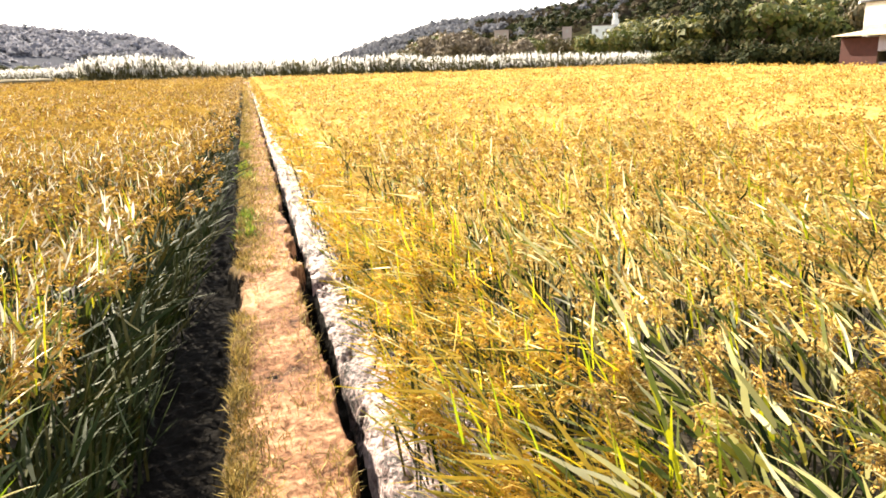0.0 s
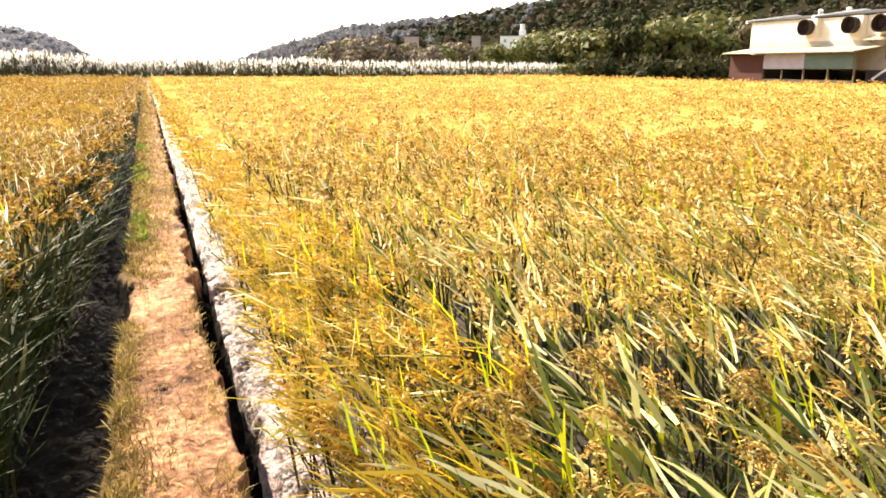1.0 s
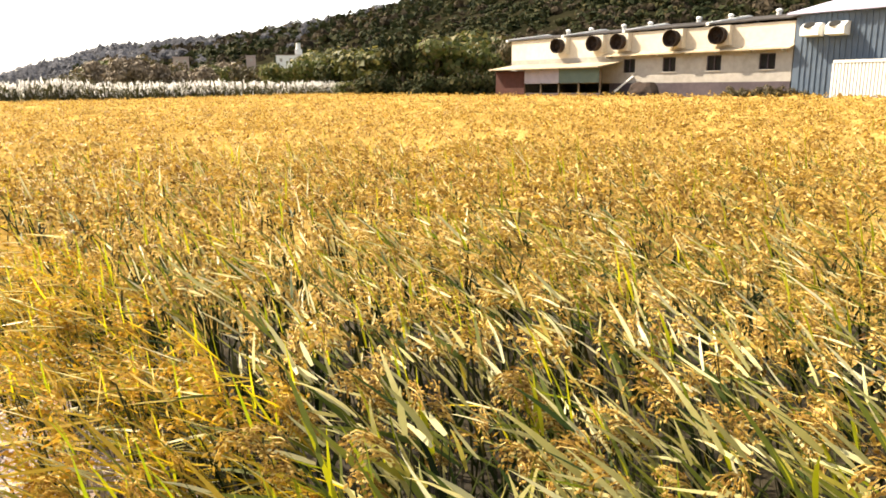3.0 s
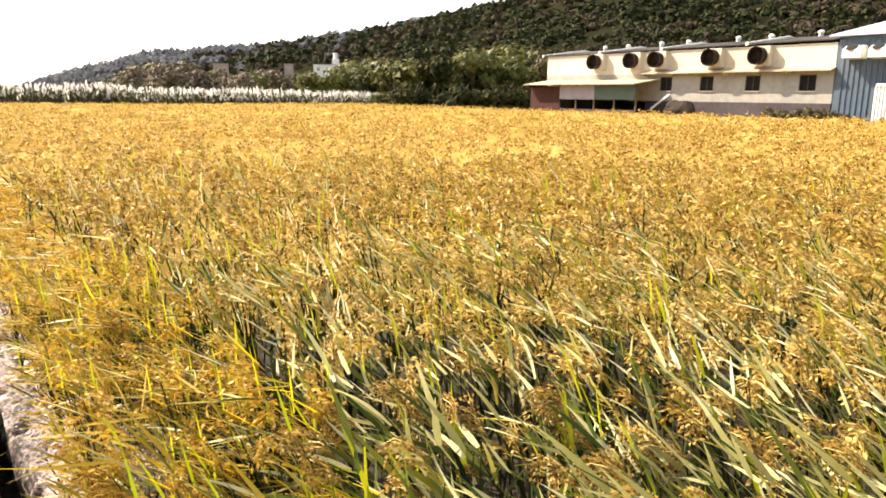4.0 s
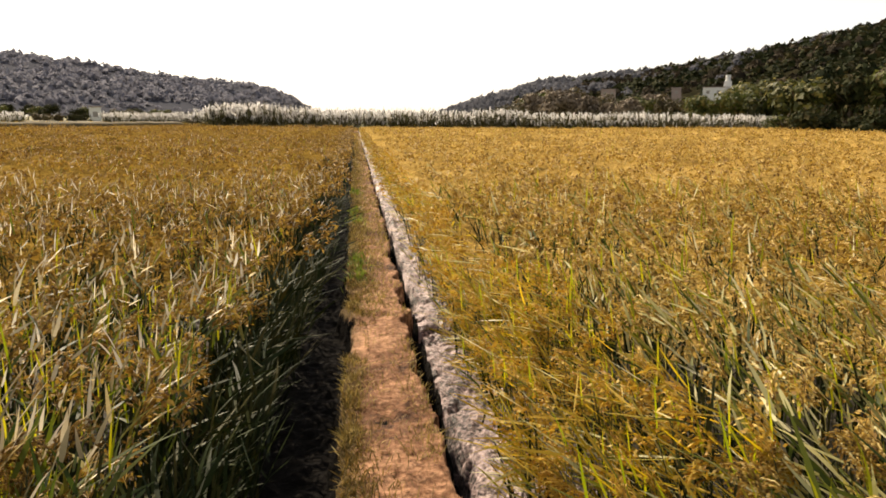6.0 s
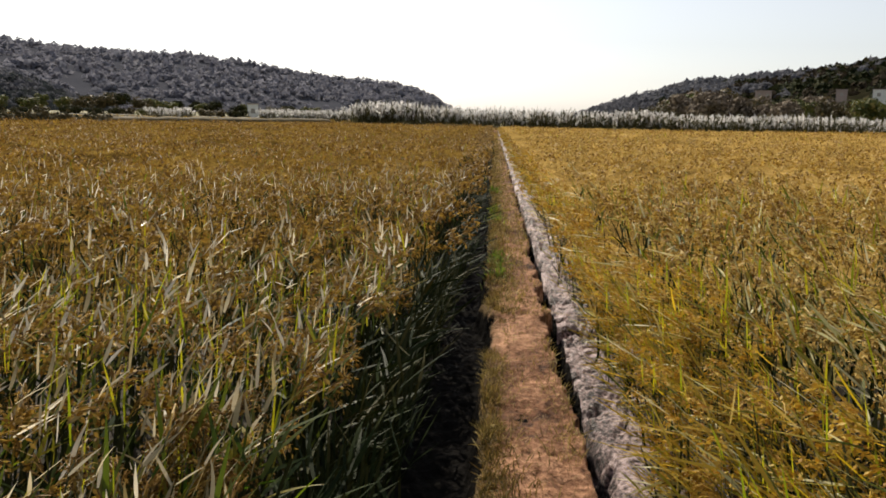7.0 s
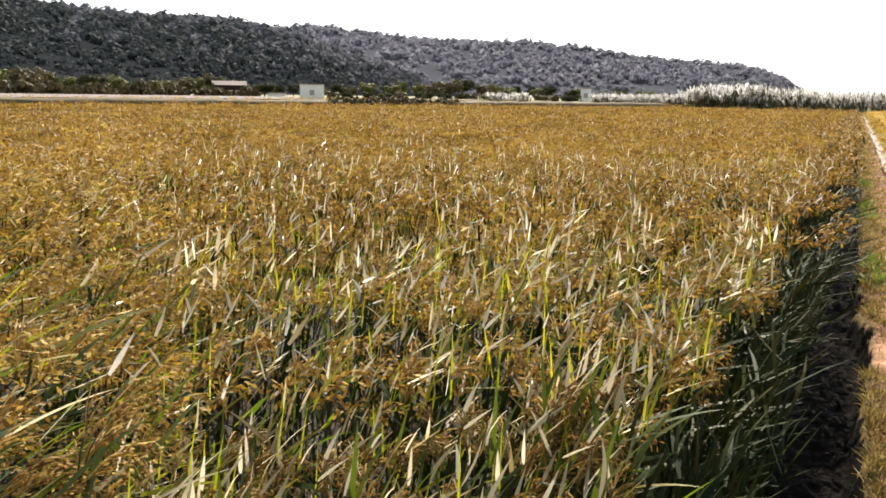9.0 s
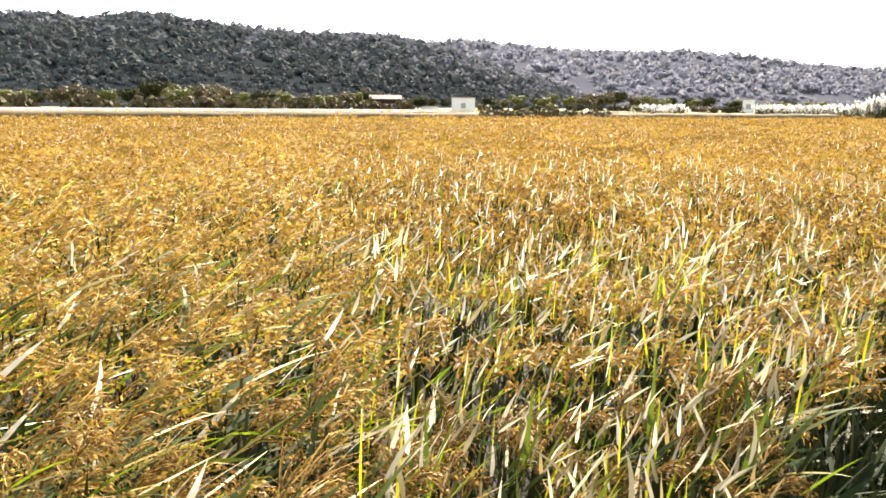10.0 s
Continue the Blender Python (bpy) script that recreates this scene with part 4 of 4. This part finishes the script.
def exhaust_fan(y, x=BX, z=4.32, r=0.54):
    fan = thing("exhaust_fan", "round dark exhaust fan in a cream housing on the barn", "exhaust fan", "fans on the barn", (x, y, z))
    hood = part("housing", box(bmesh.new(), -0.42, -0.004, -0.62, 0.58, -0.60, 0.58), M_plaster, fan)
    part("cone", tube(bmesh.new(), (-0.424, 0, 0), (-1, 0, 0), r - 0.04, r, 0.5, 24, 0.03), M_rust2, fan, "rust-dark discharge cone")
    part("back_plate", tube(bmesh.new(), (-0.43, 0, 0), (-1, 0, 0), r - 0.09, r - 0.09, 0.01, 24), M_dark, fan)
    for k in range(6):
        bm = box(bmesh.new(), -0.02, 0.02, -0.07, 0.07, 0.08, r - 0.14)
        bmesh.ops.rotate(bm, verts=bm.verts, matrix=Matrix.Rotation(0.5, 3, "Z"))
        bmesh.ops.transform(bm, verts=bm.verts, matrix=Matrix.Translation((-0.53, 0, 0)) @ Matrix.Rotation(k * math.pi / 3, 4, "X"))
        part("blade", bm, M_rust2, fan)
    part("hub", tube(bmesh.new(), (-0.47, 0, 0), (-1, 0, 0), 0.09, 0.07, 0.14, 12), M_dark, fan)
    return fan


for y in (38.7, 35.25, 33.1, 28.85, 25.6):
    exhaust_fan(y)

# lean-to in front of the north half
lean = thing("lean_to", "open lean-to of rusty red and pale sheets under a sloping roof", "lean-to")
part("roof", prism(bmesh.new(), ((BX - 2.75, 2.62), (BX - 2.75, 2.69), (BX - 0.004, 3.06), (BX - 0.004, 2.99)), 33.1, 44.1), M_leanroof, lean, "pale sloping sheet roof with a worn edge")
part("red_sheet", box(bmesh.new(), BX - 2.1, BX - 2.06, 40.7, 43.9, -0.1, 2.52), M_rust, lean, "rusty red metal sheet wall")
part("end_sheet", box(bmesh.new(), BX - 2.05, BX - 0.01, 43.9, 43.94, -0.1, 2.62), M_rust, lean)
part("white_sheet", box(bmesh.new(), BX - 2.1, BX - 2.06, 37.2, 40.69, 1.60, 2.58), M_panel, lean, "hanging pale lilac sheet panel")
part("teal_sheet", box(bmesh.new(), BX - 2.1, BX - 2.06, 33.5, 37.19, 1.62, 2.58), M_teal, lean, "hanging grey-green sheet panel")
for y in (33.4, 35.3, 37.2, 39.0, 40.68):
    part("post", box(bmesh.new(), BX - 2.05, BX - 1.95, y, y + 0.1, -0.1, 2.62), M_bark, lean)
part("low_board", box(bmesh.new(), BX - 2.0, BX - 1.96, 33.5, 40.6, -0.1, 0.9), M_plinth, lean)

# ---- blue-grey shed beyond the barn ----
shed = thing("metal_shed", "tall blue-grey ribbed metal shed with a lilac roof", "shed")
part("wall", box(bmesh.new(), BX - 0.1, BX + 0.1, 6, 21.1, -0.1, 5.2), M_blue, shed)
part("end_wall", box(bmesh.new(), BX + 0.1, BX + 12, 20.9, 21.1, -0.1, 5.2), M_blue, shed)
part("end_wall", box(bmesh.new(), BX + 0.1, BX + 12, 6, 6.2, -0.1, 5.2), M_blue, shed)
part("back_wall", box(bmesh.new(), BX + 12, BX + 12.2, 6, 21.1, -0.1, 5.2), M_blue, shed)
part("roof", prism(bmesh.new(), ((BX - 0.5, 5.2), (BX - 0.5, 5.28), (BX + 6, 6.5), (BX + 12.6, 5.28), (BX + 12.6, 5.2), (BX + 6, 6.42)), 5.6, 21.5), M_lilac, shed, "lilac-grey sheet roof")
for y in np.arange(6.3, 21.0, 0.3):
    part("rib", prism(bmesh.new(), ((BX - 0.10, 0.0), (BX - 0.145, 0.0), (BX - 0.145, 5.15), (BX - 0.10, 5.15)), y, y + 0.08), M_blue, shed)
for y in (20.0, 18.65):
    duct = thing("fan_hood", "white slanted fan hood with a dark mouth on the shed wall", "fan hood", "hoods on the shed", (BX - 0.15, y, 4.3))
    part("hood", prism(bmesh.new(), ((0, -0.36), (-0.75, -0.30), (-0.75, 0.12), (-0.35, 0.36), (0, 0.36)), -0.5, 0.5), M_white, duct)
    bm = tube(bmesh.new(), (-0.56, 0.1, 0.25), (-0.5, 0, 0.8), 0.30, 0.30, 0.03, 20)
    part("mouth", bm, M_dark, duct)
gate = thing("white_gate", "white ribbed metal gate beside the shed", "gate")
part("top_rail", box(bmesh.new(), BX - 1.3, BX - 1.1, 13.2, 18.35, 2.48, 2.62), M_white, gate)
part("back_panel", box(bmesh.new(), BX - 1.2, BX - 1.15, 13.2, 18.3, -0.1, 2.48), M_steel, gate)
for y in np.arange(13.2, 18.3, 0.17):
    part("slat", box(bmesh.new(), BX - 1.26, BX - 1.2, y, y + 0.1, -0.05, 2.47), M_white, gate)
rail = thing("hoarding", "pale leaning board and brown tarpaulin against the barn wall", "board")
bm = box(bmesh.new(), -0.9, 0.9, -0.04, 0.04, -0.06, 0.06)
bmesh.ops.transform(bm, verts=bm.verts, matrix=Matrix.Translation((BX - 0.9, 32.3, 1.5)) @ Matrix.Rotation(1.57, 4, "Z") @ Matrix.Rotation(0.6, 4, "Y"))
part("board", bm, M_white, rail, "pale leaning board")
bm = bmesh.new()
bmesh.ops.create_icosphere(bm, subdivisions=3, radius=1.0, matrix=Matrix.Translation((BX - 1.0, 30.6, 0.7)) @ Matrix.Diagonal((0.7, 1.3, 0.95, 1)))
for v in bm.verts:
    v.co += Vector((0.16 * noise.noise(v.co * 1.7), 0.2 * noise.noise(v.co * 1.7 + Vector((9, 0, 0))), 0.16 * noise.noise(v.co * 2.1)))
part("tarpaulin", bm, M_rust2, rail, "brown heap under a tarpaulin")


# ---- trees and bushes ----
def tree_kind(seed, mt, lumps, leaves, size, trunk=True):
    """A tree one metre high: trunk with limbs, and a ragged crown."""
    r = np.random.default_rng(seed)
    root = new("tree" if trunk else "bush")
    s = Soup()
    ends = [((0, 0, -0.02), (0.02, 0.01, 0.45), 0.035, 0.02)]
    for i in range(5):
        a = r.uniform(0, 6.28)
        ends.append(((0.015, 0.008, r.uniform(0.2, 0.42)), (0.25 * math.cos(a), 0.25 * math.sin(a), r.uniform(0.5, 0.8)), 0.016, 0.005))
    for p, q, r0, r1 in ends:
        t = np.linspace(0, 2 * math.pi, 7)[:-1]
        ring = np.stack([np.cos(t), np.sin(t), 0 * t], -1)
        v = np.concatenate([np.array(p) + ring * r0, np.array(q) + ring * r1])
        s.add(v, [g for i in range(6) for g in ((i, (i + 1) % 6, 6 + (i + 1) % 6), (i, 6 + (i + 1) % 6, 6 + i))])
    obj("trunk", s.mesh("trunk", [M_bark]), root)
    v, f, m = crown_template(seed + 1, lumps, leaves, size)
    v = v * np.array([0.85, 0.85, 0.92]) + np.array([0, 0, 0.12 if trunk else -0.06])
    obj("crown", Soup().add(v, f, m).mesh("crown", [mt]), root)
    return root


KINDS = [tree_kind(700 + 5 * i, mt, 18, 74, 0.045) for i, mt in enumerate((M_tree, M_tree, M_bush, M_bush, M_olive))] + [tree_kind(760 + 5 * i, mt, 14, 74, 0.048, False) for i, mt in enumerate((M_bush, M_olive, M_tree))] + [tree_kind(800 + 5 * i, mt, 16, 74, 0.047) for i, mt in enumerate((M_lime, M_deep_tree, M_tan_tree))]
LABELS = ["dark green broadleaf tree with a dense crown"] * 2 + ["green broadleaf tree with a sunlit crown"] * 2 + ["olive-brown tree with a loose crown", "rounded green bush beside the paddy", "olive-brown scrubby bush with dry twigs", "dark green rounded bush in shade", "yellow-green leafy tree in sunlight", "dense dark evergreen tree beside the barn", "pale bare-twigged tree with few dry leaves"]
used = set()
rng = np.random.default_rng(33)


def plant(kind, az, dist, top, group, wide=1.0):
    """A tree that stands az degrees right of +y at dist metres, top metres high."""
    x, y = dist * math.sin(radians(az)), dist * math.cos(radians(az))
    m = pose(x, y, -0.06, 0, 0, float(rng.uniform(0, 360))) @ Matrix.Diagonal((top * wide, top * wide, top, 1))
    ob = KINDS[kind]
    if kind in used:
        ob = copy_thing(ob, m)
    used.add(kind)
    ob.matrix_basis = m
    tagged(ob, LABELS[kind], "bush" if 4 < kind < 8 else "tree", group)


SKY_RIGHT = [(11, 0.8), (13, 1.9), (15, 2.6), (18, 2.45), (20.5, 2.1), (23, 2.15), (25.6, 2.05), (27.6, 2.0), (29, 3.3), (31, 3.7), (33.6, 4.3), (37.4, 4.6), (42.6, 4.4), (48, 2.8), (54, 3.0)]
SKY_LEFT = [(-80, 1.2), (-70, 1.05), (-64.7, 1.55), (-59.8, 2.0), (-56, 1.3), (-52, 1.15), (-46.6, 1.4), (-43.6, 1.0), (-37.5, 0.8), (-31.4, 1.3), (-27, 1.35), (-23, 0.95), (-17.4, 0.75), (-13, 0.5)]


def skyline(tab, az):
    return float(np.interp(az, [a for a, _ in tab], [b for _, b in tab]))


for i in range(96):
    az = 11.5 + 43 * (i + float(rng.uniform(0, 1))) / 96
    d = float(rng.uniform(92, 150)) if az < 31 else float(rng.uniform(82, 112))
    share = float(rng.uniform(0.72, 1.08))
    plant(int(rng.choice([4, 4, 10, 3] if az < 19.5 else [10, 10, 4, 3] if az < 27 else [8, 8, 3, 2, 0] if az < 33 else [9, 9, 0, 4, 2])), az, d, 1.6 + d * math.tan(radians(skyline(SKY_RIGHT, az))) * share, "trees below the right hill", float(rng.uniform(0.8, 1.25)))
for i in range(16):
    az = 30.5 + 14 * (i + float(rng.uniform(0, 1))) / 16
    plant(int(rng.choice([5, 8, 6] if az < 33.5 else [7, 7, 9])), az, float(rng.uniform(78, 84)) if az < 33 else float(rng.uniform(72, 80)), float(rng.uniform(2.2, 4.2)), "bushes at the end of the right paddy", 1.3)
for i in range(72):
    az = -80 + 67 * (i + float(rng.uniform(0, 1))) / 72
    d = float(rng.uniform(150, 230))
    plant(int(rng.choice([0, 1, 2, 3, 4, 4])), az, d, 1.6 + d * math.tan(radians(skyline(SKY_LEFT, az))) * float(rng.uniform(0.6, 1.0)), "trees below the left hill", float(rng.uniform(0.9, 1.5)))
for i in range(22):
    az = -38 + 23 * (i + float(rng.uniform(0, 1))) / 22
    d = float(rng.uniform(115, 140))
    plant(int(rng.choice([5, 6, 7, 7])), az, d, 1.5 + d * math.tan(radians(0.45)) * float(rng.uniform(0.7, 1.1)), "bushes beyond the left paddy", 1.3)
for y, h in ((24.0, 1.5), (23.2, 2.0), (22.3, 1.8), (21.3, 2.1), (20.3, 2.0), (19.4, 1.8), (21.9, 1.9), (45.4, 1.2), (44.2, 1.1)):
    plant(6, math.degrees(math.atan2(BX - 2.6, y)), math.hypot(BX - 2.6, y), h, "dry bushes beside the barn", 0.8)

# ---- far buildings ----
def house(az, dist, width, z1, label, roof="flat", mt=None, z0=-0.1):
    x, y = dist * math.sin(radians(az)), dist * math.cos(radians(az))
    root = new("house")
    root.matrix_basis = pose(x, y, 0, 0, 0, -az)
    tagged(root, label, "house")
    mt = mt or M_white
    part("wall", box(bmesh.new(), -width / 2, width / 2, 0, width * 0.8, z0, z1), mt, root)
    if roof == "flat":
        part("roof", box(bmesh.new(), -width / 2 - 0.15, width / 2 + 0.15, -0.15, width * 0.8 + 0.15, z1, z1 + 0.18), M_pale, root, "flat concrete roof")
    else:
        bm = prism(bmesh.new(), ((-0.4, z1), (width * 0.4, z1 + width * 0.14), (width * 0.8 + 0.4, z1), (width * 0.4, z1 + width * 0.12)), -width / 2 - 0.3, width / 2 + 0.3)
        bmesh.ops.rotate(bm, verts=bm.verts, matrix=Matrix.Rotation(math.pi / 2, 3, "Z"))
        bmesh.ops.scale(bm, verts=bm.verts, vec=(-1, 1, 1))
        part("roof", bm, roof, root, "pitched roof")
    n = max(1, int(width / 2.5))
    for i in range(n):
        cx = -width / 2 + width * (i + 0.5) / n
        part("window", box(bmesh.new(), cx - 0.45, cx + 0.45, -0.03, 0.05, z1 - 1.9, z1 - 0.9), M_grey, root)
    return root


villa = house(27.2, 240, 9.0, 11.3, "white flat-roofed house with a water tower on the wooded slope")
part("stair_tower", box(bmesh.new(), 1.4, 3.6, 1.0, 3.4, 11.48, 13.2), M_white, villa)
part("water_tank", tube(bmesh.new(), (2.5, 2.0, 13.2), (0, 0, 1), 0.75, 0.75, 1.9, 16), M_white, villa, "white cylindrical water tank")
house(19.4, 290, 5.5, 12.7, "pale low house half hidden among trees", "flat", M_pale)
house(24.3, 270, 3.2, 12.4, "small white block among the trees", "flat", M_pale)
house(-39.3, 140, 4.4, 2.65, "white boxy farm building beyond the paddies")
house(-45.3, 146, 5.8, 2.4, "low farmhouse with a pale pitched roof", M_kerb, M_rust2)
house(-41.9, 150, 3.4, 0.95, "low white outbuilding beside the road")
house(-18.4, 160, 2.2, 2.9, "tiny white field hut")

# ---- banks and road beyond the left paddy ----
def strip(name, p, q, wide, profile, mt, label, category, jag=0.0, fall=1.0):
    """A bank or wall along the line from p to q; profile gives (share of width, height)."""
    p, q = np.array(p, float), np.array(q, float)
    d = (q - p) / np.linalg.norm(q - p)
    nrm = np.array([-d[1], d[0]])
    n = max(2, int(np.linalg.norm(q - p) / 0.5))
    s = Soup()
    rows = []
    for i in range(n + 1):
        c = p + (q - p) * i / n
        rows += [(*(c + nrm * wide * a), h * (1 + (fall - 1) * i / n) + (jag * float(rough(c[0] + 3 * a, c[1], 0.8)) if h > 0.1 else 0)) for a, h in profile]
    k = len(profile)
    f = [g for i in range(n) for j in range(k - 1) for g in ((i * k + j, i * k + j + 1, i * k + k + j + 1), (i * k + j, i * k + k + j + 1, i * k + k + j))]
    s.add(rows, f)
    return obj(name, s.mesh(name, [mt], jag > 0), None, label, category, kind="structure")


pA, pB = (float(left_limit(-12)) - 0.6, -12.0), (float(left_limit(73.5)) - 0.6, 73.5)
strip("bank", pA, pB, 1.6, ((0, -0.08), (0.1, 0.7), (0.35, 0.9), (0.7, 0.88), (1.0, -0.08)), M_bank, "low dark grassy bank at the edge of the paddy", "bank", 0.06)
strip("road_wall", (-84.0, -20), (-70, 84), 5.0, ((0, -0.08), (0.01, 0.58), (0.05, 0.64), (0.5, 1.0), (0.95, 1.0), (1.0, -0.08)), M_kerb, "pale concrete road embankment beyond the paddies", "road", 0.0, 0.66)
strip("far_bank", (-58, 86), (-14, 98), 2.0, ((0, -0.08), (0.1, 0.55), (0.5, 0.72), (1.0, -0.08)), M_bank, "low far grassy bank", "bank", 0.08)


def row_bushes(p, q, count, low, high, label):
    s = Soup()
    u = rng.uniform(0, 1, count)
    XY = np.array(p) + (np.array(q) - np.array(p)) * u[:, None] + rng.normal(0, 0.25, (count, 2))
    sz = rng.uniform(low, high, count)
    for k in range(5):
        sel = np.arange(count) % 5 == k
        stamp(s, FAR_CROWNS[k], np.column_stack([XY, 0 * u + 0.1])[sel], rng.uniform(0, 6.28, count)[sel], sz[sel])
    return obj("hedgerow", s.mesh("hedgerow", [M_bank]), None, label, "hedge", kind="stuff")


def on_bank(az, back=0.9):
    t = math.tan(radians(az))
    y = (-15.5 - 0.508 * 74) / (t - 0.508)
    return (t * y - back, y + 0.3)


row_bushes(on_bank(-37.4), on_bank(-27.8), 90, 0.9, 1.25, "low dark brown-green hedgerow at the paddy's edge")
row_bushes((-83.4, -18), (-69.6, 82), 26, 0.25, 0.5, "ragged low scrub along the foot of the road")
row_bushes((-91.0, -18), (-77.5, 82), 150, 1.6, 2.6, "patchy dark bushes behind the road")
